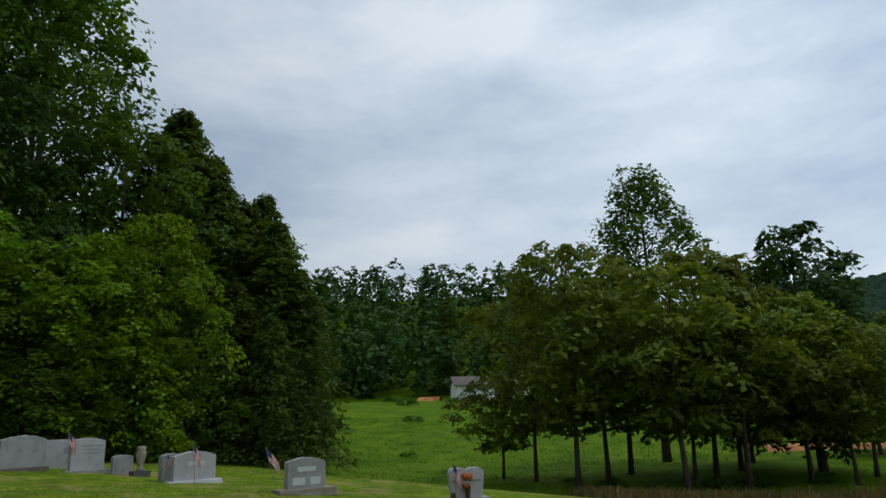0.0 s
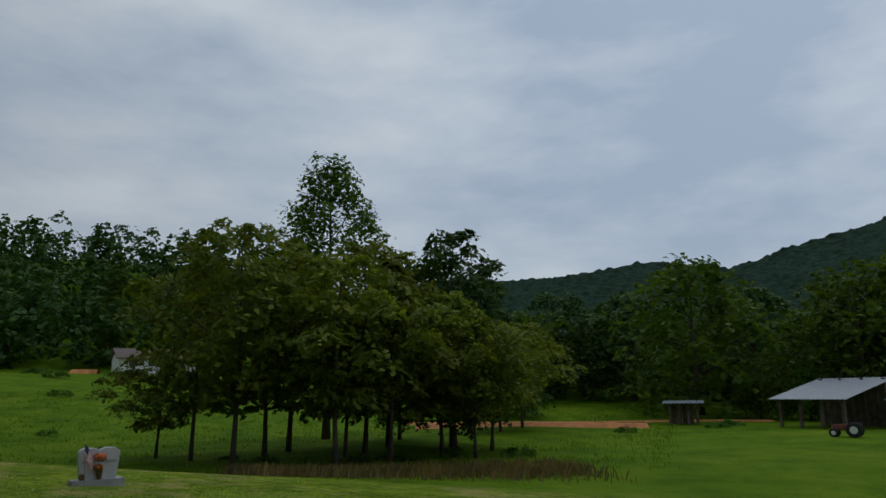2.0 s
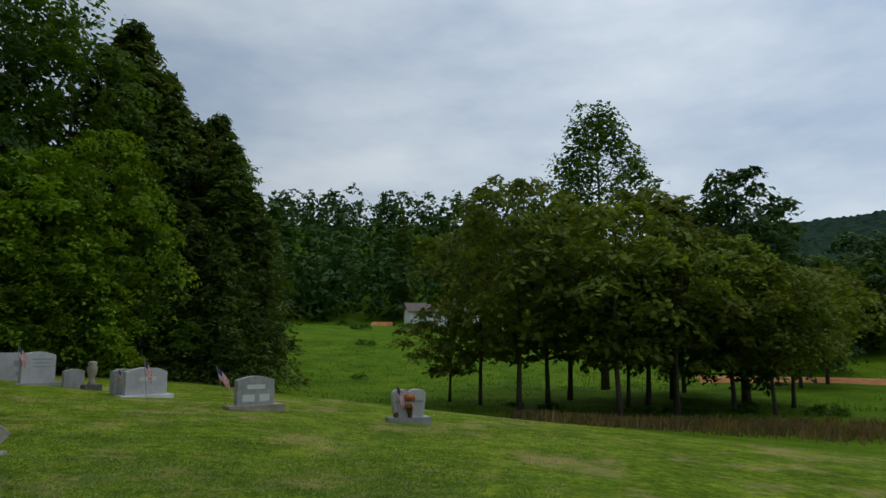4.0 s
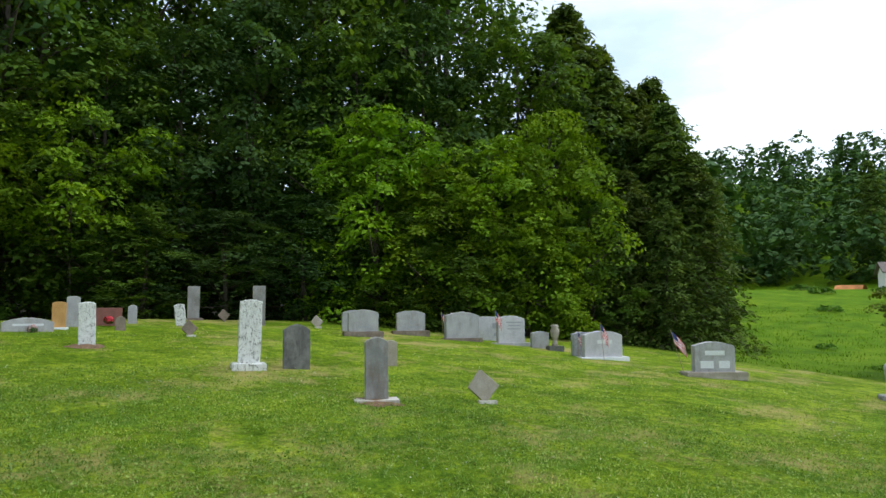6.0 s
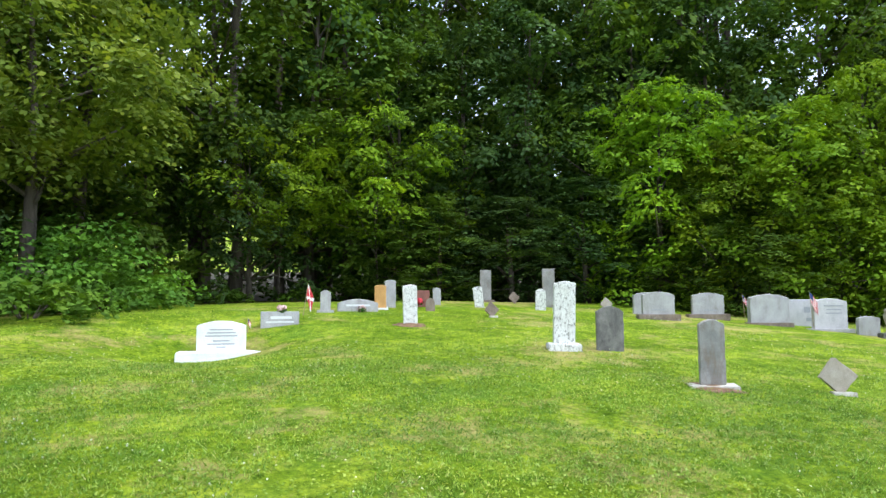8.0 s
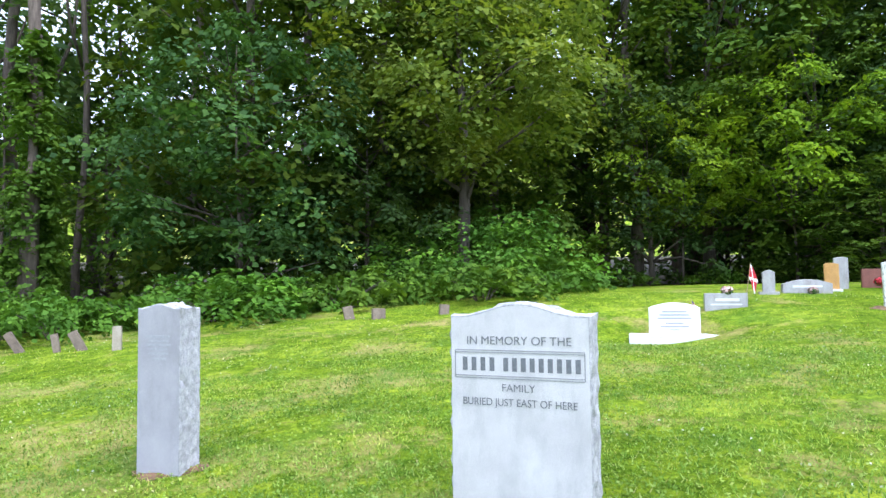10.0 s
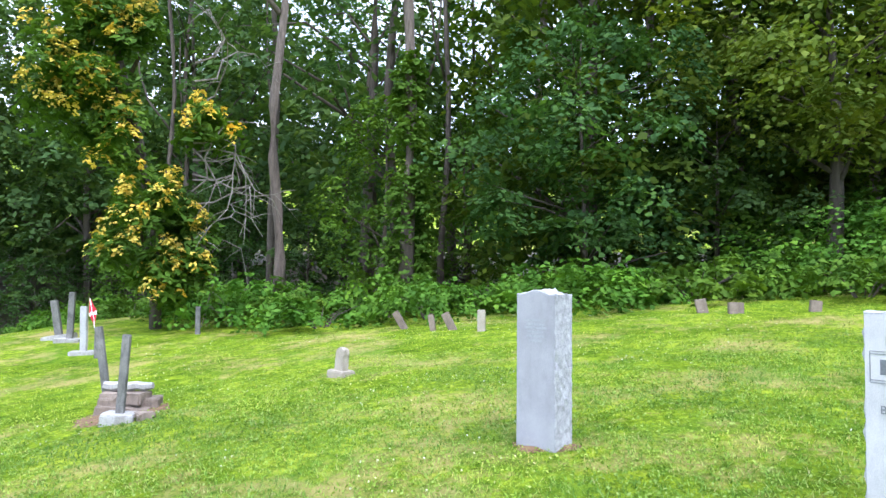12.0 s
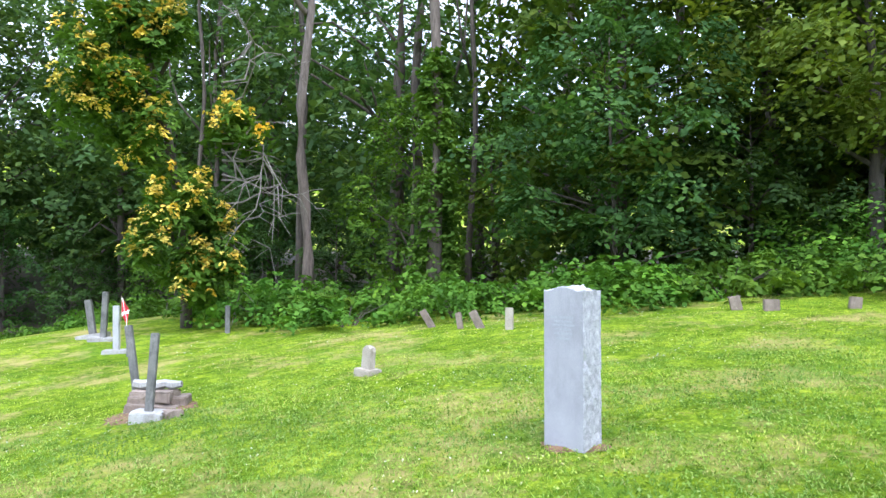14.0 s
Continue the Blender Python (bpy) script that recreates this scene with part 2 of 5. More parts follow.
M_TURF = ground_material()
M_LITTER = plain_material("shaded_leaf_litter", (0.05, 0.04, 0.022), 0.95, 0, 0.5, 5.0)
M_CLAY = plain_material("red_clay", (0.5, 0.2, 0.07), 0.95, 0, 0.35, 1.2)
M_GRANITE = stone_material("grey_granite", [(0.3, (0.31, 0.305, 0.31)), (0.7, (0.45, 0.445, 0.445))], 7, 260, (0.19, 0.165, 0.14), 0.5)
M_GRANITE_FACE = stone_material("sawn_granite", [(0.3, (0.44, 0.42, 0.44)), (0.7, (0.565, 0.545, 0.565))], 6, 240, (0.27, 0.27, 0.28), 0.4, 0.6, 0.12)
# darker copy of the sawn granite, for a face turned from the light
M_GRANITE_DARK = stone_material("shaded_sawn_granite", [(0.3, (0.265, 0.255, 0.285)), (0.7, (0.36, 0.35, 0.385))], 5, 320, (0.18, 0.18, 0.19), 0.4, 0.6, 0.12)
M_GRANITE_ROUGH = stone_material("rock_pitched_granite", [(0.32, (0.25, 0.25, 0.265)), (0.66, (0.47, 0.47, 0.49))], 40, 160, (0.16, 0.16, 0.16), 0.35, 0.9, 0.9)
M_DARK_STONE = stone_material("dark_weathered_stone", [(0.3, (0.085, 0.085, 0.08)), (0.7, (0.23, 0.22, 0.205))], 9, 180, (0.04, 0.04, 0.036), 0.75, 0.9, 0.5)
M_GREY_TABLET = stone_material("streaked_grey_stone", [(0.3, (0.17, 0.165, 0.16)), (0.7, (0.36, 0.35, 0.34))], 7, 180, (0.16, 0.1, 0.06), 0.6, 0.9, 0.5)
M_BROWN_STONE = stone_material("brown_fieldstone", [(0.3, (0.14, 0.105, 0.08)), (0.7, (0.3, 0.235, 0.19))], 9, 120, (0.07, 0.06, 0.05), 0.5, 0.95, 0.8)
M_TAN_STONE = stone_material("tan_sandstone", [(0.3, (0.3, 0.255, 0.2)), (0.7, (0.44, 0.39, 0.33))], 8, 150, (0.18, 0.15, 0.11), 0.4, 0.95, 0.6)
M_MARBLE = stone_material("white_marble", [(0.3, (0.66, 0.67, 0.68)), (0.7, (0.8, 0.81, 0.82))], 6, 260, (0.45, 0.45, 0.44), 0.3, 0.6, 0.15)
M_LICHEN = stone_material("lichened_marble", [(0.3, (0.62, 0.62, 0.6)), (0.7, (0.76, 0.76, 0.74))], 9, 200, (0.42, 0.41, 0.38), 0.4, 0.85, 0.4, (0.17, 0.165, 0.15))
M_ORANGE = stone_material("orange_stained_stone", [(0.3, (0.42, 0.22, 0.06)), (0.7, (0.58, 0.33, 0.11))], 6, 180, (0.3, 0.15, 0.05), 0.4)
M_RED_STONE = stone_material("red_granite", [(0.3, (0.16, 0.06, 0.045)), (0.7, (0.26, 0.1, 0.075))], 7, 240, (0.09, 0.04, 0.03), 0.4)
M_LETTER = plain_material("dark_engraving", (0.13, 0.135, 0.15), 0.9, 0, 0.25, 60)
M_LETTER_MID = plain_material("engraving", (0.2, 0.205, 0.22), 0.9, 0, 0.25, 60)
M_LETTER_SOFT = plain_material("faint_engraving", (0.3, 0.305, 0.33), 0.9, 0, 0.2, 60)
M_PALE_LETTER = plain_material("pale_panel", (0.62, 0.63, 0.64), 0.8, 0, 0.15, 60)
M_RED = plain_material("red_cloth", (0.52, 0.03, 0.045), 0.8, 0, 0.2)
M_WHITE = plain_material("white_cloth", (0.74, 0.73, 0.72), 0.8, 0, 0.1)
M_BLUE = plain_material("blue_cloth", (0.035, 0.05, 0.17), 0.8, 0, 0.2)
M_STICK = plain_material("wooden_stick", (0.3, 0.22, 0.13), 0.7)
M_BRONZE = plain_material("bronze", (0.12, 0.075, 0.04), 0.5, 0.7)
M_PINK = plain_material("faded_petals", (0.6, 0.4, 0.38), 0.8, 0, 0.4, 40)
M_ORANGE_PETAL = plain_material("orange_petals", (0.72, 0.17, 0.03), 0.7, 0, 0.4, 40)
M_TIN = plain_material("grey_tin_roof", (0.2, 0.235, 0.28), 0.5, 0.1, 0.12, 1.5)
M_BOARD = plain_material("weathered_boards", (0.13, 0.1, 0.08), 0.9, 0, 0.4, 3)
M_SIDING = plain_material("white_siding", (0.84, 0.84, 0.84), 0.6, 0, 0.05, 2)
M_SHINGLE = plain_material("brown_shingles", (0.14, 0.11, 0.1), 0.9, 0, 0.3, 4)
M_GLASS = plain_material("dark_window", (0.03, 0.035, 0.04), 0.1, 0, 0.1)
M_RUBBER = plain_material("black_rubber", (0.025, 0.025, 0.025), 0.9)
M_CAR = plain_material("white_car_paint", (0.7, 0.7, 0.72), 0.3, 0, 0.03)
M_RUST = plain_material("rusty_red_paint", (0.22, 0.07, 0.045), 0.8, 0, 0.4, 5)


# ---- lie of the land ----
def smooth(a, b, v):
    v = min(1.0, max(0.0, (v - a) / (b - a)))
    return v * v * (3 - 2 * v)


def lawn(x, y):
    if x < -14.5:
        x = -14.5 - 1.3 * (1 - math.exp((x + 14.5) / 1.3)) + 0.03 * (-14.5 - x)
    u, v = (min(30.0, x) + 7) / 8.74, (max(-30.0, min(34.0, y)) - 1.75) / 8.74
    level = 0.55 * smooth(-11.5, -17.5, y)
    return level - 0.036 - 0.779 * u + 0.316 * v + 0.012 * u * v - 0.171 * v * v


def ground_z(x, y):
    """Height of the ground: the burial knoll, the field in the valley and the rising slopes beyond."""
    r = math.hypot(x, y)
    north = math.atan2(x, y)
    field = -1.55 + 5.6 * smooth(40, 108, r - 22 * math.sin(north)) + 32 * smooth(104, 205, r) * smooth(0.42, 0.08, north)
    out = smooth(15.5, 26, 0.35 * x + 0.94 * y) if y > 0 else 0.0
    out = max(out, smooth(16, 42, x))
    out *= smooth(-8.5, -3.0, x + 0.0 * y) if y > 0 else 1.0
    out = max(out, smooth(30, 55, r))
    dip = 0.47 * math.exp(-((x + 12.0) ** 2 + (y - 1.9) ** 2) / 2.9)
    return (lawn(x, y) - dip) * (1 - out) + field * out


def turf_z(x, y):
    """The ground with its small hollows."""
    far = smooth(26, 34, math.hypot(x + 4, y - 2))
    return ground_z(x, y) + 0.03 * noise.noise((x * 0.35, y * 0.35, 0)) + 0.25 * far * noise.noise((x * 0.07, y * 0.07, 3))


# ---- builders ----
def part(name, bm, mat, parent, label="", smooth=False):
    me = bpy.data.meshes.new(name)
    bm.to_mesh(me)
    bm.free()
    me.materials.append(mat)
    if smooth:
        me.polygons.foreach_set("use_smooth", [True] * len(me.polygons))
    ob = new(name, me)
    ob.parent = parent
    if label:
        tagged(ob, label)
    return ob


def empty(name, m, label, category, group=""):
    ob = new(name)
    ob.empty_display_size = 0.1
    ob.matrix_world = m
    return tagged(ob, label, category, group)


def box(bm, x0, y0, z0, x1, y1, z1, bevel=0.0):
    vs = [bm.verts.new((x, y, z)) for z in (z0, z1) for x, y in ((x0, y0), (x1, y0), (x1, y1), (x0, y1))]
    fs = [bm.faces.new([vs[i] for i in f]) for f in ((3, 2, 1, 0), (4, 5, 6, 7), (0, 1, 5, 4), (1, 2, 6, 5), (2, 3, 7, 6), (3, 0, 4, 7))]
    if bevel:
        bmesh.ops.bevel(bm, geom=list({e for f in fs for e in f.edges}), offset=bevel, segments=2, affect="EDGES")
    return bm


def tube(bm, points, radii, sides=8):
    """A tapered tube along points."""
    rings = []
    for i, (p, r) in enumerate(zip(points, radii)):
        a, b = Vector(points[max(i - 1, 0)]), Vector(points[min(i + 1, len(points) - 1)])
        q = (b - a).to_track_quat("Z", "Y")
        rings.append([bm.verts.new(Vector(p) + q @ Vector((r * math.cos(2 * math.pi * k / sides), r * math.sin(2 * math.pi * k / sides), 0))) for k in range(sides)])
    for lo, hi in zip(rings, rings[1:]):
        for k in range(sides):
            bm.faces.new((lo[k], lo[(k + 1) % sides], hi[(k + 1) % sides], hi[k]))
    bm.faces.new(rings[-1])
    bm.faces.new(rings[0][::-1])
    return bm


def quads_mesh(name, v, mat):
    """A mesh of loose leaves or blades from an array of n x 3 or n x 4 corners."""
    n, k = v.reshape(-1, 3).shape[0], v.shape[1]
    me = bpy.data.meshes.new(name)
    me.vertices.add(n)
    me.vertices.foreach_set("co", np.ascontiguousarray(v, dtype=np.float32).ravel())
    me.loops.add(n)
    me.loops.foreach_set("vertex_index", np.arange(n, dtype=np.int32))
    me.polygons.add(n // k)
    me.polygons.foreach_set("loop_start", np.arange(0, n, k, dtype=np.int32))
    me.update(calc_edges=True)
    me.materials.append(mat)
    return me


def unit(a):
    return a / np.maximum(np.linalg.norm(a, axis=-1, keepdims=True), 1e-6)


def leaves(rng, centres, normals, size, slim=0.55, fold=0.25):
    """Kite-shaped leaves at centres, facing normals, their halves folded up a little."""
    n = len(centres)
    nrm = unit(normals)
    t = unit(np.cross(nrm, unit(rng.normal(size=(n, 3)))))
    b = np.cross(nrm, t)
    s = (size * rng.uniform(0.6, 1.35, n))[:, None]
    up = nrm * s * fold * 0.4
    side = b * s * 0.5 * slim
    return np.stack([centres - t * s * 0.5, centres + side + up - t * s * 0.08, centres + t * s * 0.55, centres - side + up - t * s * 0.08], 1)


def clumps(rng, at, radii, count, size, slim=0.55, flat=0.55, droop=0.15, sprays=6):
    """Boughs: each is a handful of leafy sprays, shallow fans that sag at the rim and stand one over another."""
    out, per = [], max(3, int(count * 0.95 / sprays))
    for c, r in zip(at, radii):
        d = unit(rng.normal(size=(sprays, 3)) + np.array([0, 0, 0.35]))
        mid = np.asarray(c) + d * np.array([r, r, r * flat * 1.3]) * rng.uniform(0.45, 0.85, (sprays, 1))
        face = unit(d * np.array([0.75, 0.75, 0.2]) + np.array([0, 0, 0.8]) + rng.normal(size=(sprays, 3)) * 0.15)
        e1 = unit(np.cross(face, rng.normal(size=(sprays, 3))))
        e2 = np.cross(face, e1)
        wide = r * rng.uniform(0.4, 0.72, sprays)
        k = np.repeat(np.arange(sprays), per)
        q, a = np.sqrt(rng.uniform(0, 1, len(k))), rng.uniform(0, 6.283, len(k))
        p = mid[k] + (e1[k] * (q * np.cos(a))[:, None] + e2[k] * (q * np.sin(a))[:, None]) * wide[k][:, None]
        p[:, 2] -= (droop + 0.18) * q * q * wide[k]
        p += rng.normal(size=p.shape) * r * 0.06
        out.append(leaves(rng, p, face[k] + rng.normal(size=p.shape) * 0.3, size, slim))
    return np.concatenate(out)


def crown_clumps(rng, n, height, base, radius, shape):
    """Centres and radii of the boughs of a crown."""
    f = np.sort(rng.uniform(0, 1, n))
    if shape == "edge":
        prof = np.where(f < 0.35, 0.78 + 0.22 * f / 0.35, np.sqrt(np.clip(1 - ((f - 0.35) / 0.68) ** 2, 0.02, 1)))
    elif shape == "cone":
        prof = (1 - f) ** 0.8 * 0.95 + 0.06
    elif shape == "pear":
        prof = np.where(f < 0.25, 0.65 + 1.4 * f, 1.0) * (1 - f) ** 0.95 + 0.05
    elif shape == "flat":
        prof = np.clip(1.05 - 0.9 * (f - 0.55) ** 2 * 3, 0.2, 1)
    else:
        prof = np.sqrt(np.clip(1 - (2 * f - 1) ** 2, 0.06, 1))
    a = np.arange(n) * 2.39996 + rng.uniform(0, 0.8, n)
    lump = 1 + 0.22 * np.sin(a * 3 + f * 9) + rng.normal(0, 0.09, n)
    rr = radius * prof * lump * rng.choice([1.0, 0.95, 0.78, 0.5], n)
    c = np.stack([rr * np.cos(a), rr * np.sin(a), base + f * (height - base)], 1)
    size = radius * rng.uniform(0.2, 0.4, n) * (0.65 + 0.5 * prof)
    return c, size * (0.55 if shape == "cone" else 0.62 if shape == "pear" else 1.0)


def tree_mesh(seed, height, base, radius, shape, boughs, per, leaf, mat, slim=0.55, flat=0.5, bark=None, trunk=0.2, droop=0.18, lean=0.0):
    """Meshes of a tree: trunk with limbs, and a crown of leaves on its boughs."""
    rng = np.random.default_rng(seed)
    c, r = crown_clumps(rng, boughs, height, base, radius, shape)
    v = clumps(rng, c, r, per, leaf, slim, flat, droop)
    crown = quads_mesh("crown", v, mat)
    bm = bmesh.new()
    pts, rad = [], []
    for k in range(9):
        f = k / 8
        pts.append((lean * f * f * height + 0.06 * height * 0.15 * math.sin(seed + f * 5), 0.05 * height * 0.15 * math.cos(seed * 2 + f * 4), f * height * 0.94 - (0.3 if k == 0 else 0)))
        rad.append(trunk * (1.25 if k == 0 else 1) * (1 - 0.86 * f))
    tube(bm, pts, rad, 10)
    for k in range(0, boughs, max(1, boughs // 16)):
        z = max(0.25 * height if shape != "edge" else 0.12 * height, c[k][2] - 0.22 * height * rng.uniform(0.3, 1))
        z = min(z, 0.85 * height)
        i = min(8, max(0, z / (0.94 * height) * 8))
        root = Vector(pts[int(i)]).lerp(Vector(pts[min(8, int(i) + 1)]), i - int(i))
        end = Vector(c[k])
        mid = root.lerp(end, 0.5) + Vector((0, 0, 0.05 * height * rng.uniform(-0.4, 1)))
        w = trunk * (1 - z / height) * 0.42 + 0.015
        tube(bm, [root, mid, end], [w, w * 0.6, w * 0.2], 5)
    wood = bpy.data.meshes.new("trunk")
    bm.to_mesh(wood)
    bm.free()
    wood.materials.append(bark or M_BARK)
    wood.polygons.foreach_set("use_smooth", [True] * len(wood.polygons))
    return wood, crown


def plant_tree(name, meshes, x, y, scale, turn, label, category="tree", group="", z=None, tall=1.0):
    ob = empty(name, Matrix.LocRotScale((x, y, ground_z(x, y) if z is None else z), Euler((0, 0, turn)), (scale, scale, scale * tall)), label, category, group)
    for key, me in zip(("trunk", "crown"), meshes):
        p = new(key, me)
        p.parent = ob
    return ob


# ---- ground ----
def ground_mesh():
    """One sheet out to the horizon, fine near the graves and coarse far off."""
    rings = [0.0]
    while rings[-1] < 2600:
        rings.append(rings[-1] + max(0.45, 0.05 * rings[-1]))
    sides = 240
    verts, faces = [(-4.0, 2.0, ground_z(-4.0, 2.0))], []
    for r in rings[1:]:
        for k in range(sides):
            x, y = -4.0 + r * math.cos(2 * math.pi * k / sides), 2.0 + r * math.sin(2 * math.pi * k / sides)
            verts.append((x, y, turf_z(x, y)))
    for k in range(sides):
        faces.append((0, 1 + k, 1 + (k + 1) % sides))
    for i in range(len(rings) - 2):
        a, b = 1 + i * sides, 1 + (i + 1) * sides
        for k in range(sides):
            faces.append((a + k, b + k, b + (k + 1) % sides, a + (k + 1) % sides))
    me = bpy.data.meshes.new("ground")
    me.from_pydata(verts, [], faces)
    me.polygons.foreach_set("use_smooth", [True] * len(me.polygons))
    me.materials.append(M_TURF)
    return tagged(new("ground", me), "mown grass burial knoll with dry patches running into a green valley field", "ground", kind="structure")


ground_mesh()

# ---- the wood's edge ----
EDGE = [(-7.4, 24.2), (-9, 22.5), (-14, 20.5), (-19, 15.5), (-21, 9), (-20.5, 2.5), (-18.5, -3), (-17.5, -8.5), (-18.5, -14), (-20, -20), (-20, -27), (-16, -36), (-8, -44)]


def along_edge(step):
    """Points along the wood's edge with the way into the wood."""
    out, rest = [], 0.0
    for (x0, y0), (x1, y1) in zip(EDGE, EDGE[1:]):
        d = math.hypot(x1 - x0, y1 - y0)
        s = rest
        while s < d:
            out.append((x0 + (x1 - x0) * s / d, y0 + (y1 - y0) * s / d, -(y1 - y0) / -d, (x1 - x0) / -d))
            s += step
        rest = s - d
    return [(x, y, -abs(nx) if x < -12 else nx, ny) for x, y, nx, ny in out]


EDGE_TREES = [
    tree_mesh(11, 13, 0.2, 3.2, "edge", 125, 126, 0.2, M_LEAF_OAK, 0.7, trunk=0.2),
    tree_mesh(12, 15, 0.3, 3.5, "edge", 130, 126, 0.23, M_LEAF, 0.7, trunk=0.22),
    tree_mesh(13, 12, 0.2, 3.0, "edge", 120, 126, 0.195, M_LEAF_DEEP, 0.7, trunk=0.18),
    tree_mesh(14, 7.5, 0.2, 2.4, "edge", 100, 160, 0.155, M_LEAF_BRIGHT, 0.7, trunk=0.14),
]
# back crowns take lighter leaves, with top light put into the colour
BACK_TREES = [
    tree_mesh(21, 17, 3.5, 4.2, "round", 85, 75, 0.31, M_LEAF_OAK, 0.7, trunk=0.27),
    tree_mesh(22, 19, 4.5, 4.4, "round", 85, 75, 0.31, M_LEAF, 0.7, trunk=0.3),
    tree_mesh(23, 16, 2.5, 3.8, "edge", 85, 75, 0.34, M_LEAF_OLIVE, 0.7, trunk=0.24),
]
SPARSE_TREES = [
    tree_mesh(24, 18, 3.0, 4.6, "round", 90, 90, 0.29, M_LEAF_OPEN, 0.66, trunk=0.22),
    tree_mesh(25, 16, 2.5, 4.2, "round", 90, 90, 0.29, M_LEAF_OPEN, 0.66, trunk=0.2),
]
# lighter leaf than the understory, painting light on the high crown
HIGH_TREE = tree_mesh(26, 14, 2.6, 3.6, "round", 120, 126, 0.2, M_LEAF, 0.7, trunk=0.2)
rnd = random.Random(5)
for k, (x, y, nx, ny) in enumerate(along_edge(3.3)):
    open_wood = y < -6
    if y > 9:
        continue
    d = math.hypot(x, y)
    ux, uy = x / d, y / d
    if not open_wood:
        kind = (0, 2, 1, 0, 2, 1)[k % 6]
        s = rnd.uniform(0.88, 1.12)
        off = 2.6 + rnd.uniform(-0.6, 0.8)
        plant_tree("forest_tree", HIGH_TREE if kind == 2 or y > 2 else EDGE_TREES[kind], x + ux * off, y + uy * off, s, rnd.uniform(0, 6.28),
                   ("leafy green broadleaf tree at the edge of the wood", "tall green broadleaf tree at the edge of the wood", "deep green broadleaf tree at the edge of the wood", "yellow-green broadleaf tree at the edge of the wood")[kind], group="trees at the wood's edge")
    for row, off in enumerate((7.0, 11.5, 16.5, 23.0)):
        if (k + row) % (2 if row else 1) and not open_wood:
            continue
        if not open_wood and row > 1 or open_wood and ((k + row) % 2 == 0 or row == 3):
            continue
        px, py = x + ux * (off + rnd.uniform(-1.2, 1.2)), y + uy * off + rnd.uniform(-1.2, 1.2)
        kind = rnd.randrange(3)
        s = rnd.uniform(0.9, 1.15)
        plant_tree("forest_tree", SPARSE_TREES[kind % 2] if open_wood else BACK_TREES[kind], px, py, s, rnd.uniform(0, 6.28), "tall dark green tree inside the wood", group="trees inside the wood")

# litter on the wood's floor, its brown darkened to paint in the shade
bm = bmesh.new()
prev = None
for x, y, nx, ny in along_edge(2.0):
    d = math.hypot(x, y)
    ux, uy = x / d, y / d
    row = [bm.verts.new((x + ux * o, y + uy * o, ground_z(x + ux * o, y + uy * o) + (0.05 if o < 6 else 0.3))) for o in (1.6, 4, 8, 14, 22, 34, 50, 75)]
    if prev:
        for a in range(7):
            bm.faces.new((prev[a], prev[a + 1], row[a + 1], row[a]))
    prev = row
tagged(part("forest_floor", bm, M_LITTER, None), "brown leaf litter, its colour darkened for the shade under the trees", "forest floor", kind="structure")

# ---- trees in the field ----
FIELD_TREES = [
    tree_mesh(31, 8.2, 2.3, 3.1, "round", 80, 85, 0.27, M_LEAF_OLIVE, 0.62, flat=0.3, trunk=0.11),
    tree_mesh(32, 9.0, 2.1, 3.0, "pear", 80, 85, 0.27, M_LEAF_OLIVE, 0.62, flat=0.32, trunk=0.12, lean=0.012),
    tree_mesh(33, 14.5, 3.0, 6.2, "pear", 170, 85, 0.22, M_LEAF, 0.66, flat=0.7, trunk=0.2),
    tree_mesh(37, 10.5, 1.2, 2.7, "edge", 110, 95, 0.27, M_LEAF_DEEP, 0.66, flat=0.6, trunk=0.18),
]
for kind, x, y, s, tall, label in (
    (0, -0.1, 32.3, 0.66, 0.84, "small spreading olive-green tree standing in the field"), (1, 1.25, 30.3, 0.74, 1.32, "leaning olive-green tree in the grove in the field"),
    (0, 2.6, 26.2, 1.0, 1.08, "spreading olive-green tree in the grove in the field"), (1, 5.4, 31.9, 1.05, 1.03, "spreading olive-green tree in the grove in the field"),
    (0, 5.9, 24.2, 0.95, 0.95, "spreading olive-green tree in the grove in the field"), (2, 8.9, 40.4, 1.18, 0.98, "tall pear-shaped green tree above the grove"),
    (1, 8.3, 25.4, 0.9, 0.95, "spreading olive-green tree in the grove in the field"), (0, 8.3, 29.3, 1.05, 1.05, "spreading olive-green tree in the grove in the field"),
    (3, 12.0, 36.0, 0.6, 1.5, "narrow green tree with a rounded top in the grove"), (3, 12.9, 30.5, 1.0, 0.98, "dense green tree with leaves to the ground"),
    (0, 11.0, 27.2, 0.9, 0.9, "spreading olive-green tree in the grove in the field"), (0, 13.9, 28.3, 0.8, 0.85, "spreading olive-green tree in the grove in the field"),
    (1, 3.9, 28.4, 0.9, 0.98, "spreading olive-green tree in the grove in the field"), (1, 10.0, 31.6, 0.95, 1.05, "spreading olive-green tree in the grove in the field"), (0, 6.9, 27.0, 0.8, 1.0, "slim olive-green tree in the grove in the field"), (0, 11.9, 25.6, 0.7, 0.95, "slim olive-green tree in the grove in the field"),
    (0, 22.4, 41.9, 1.0, 0.85, "small olive-green tree beside the clay track"), (1, 19.2, 38.4, 0.9, 0.85, "small olive-green tree beside the clay track"),
):
    plant_tree("field_tree", FIELD_TREES[kind], x, y, s, (x * 7 + y) % 6.28, label, group="trees in the field", tall=tall)



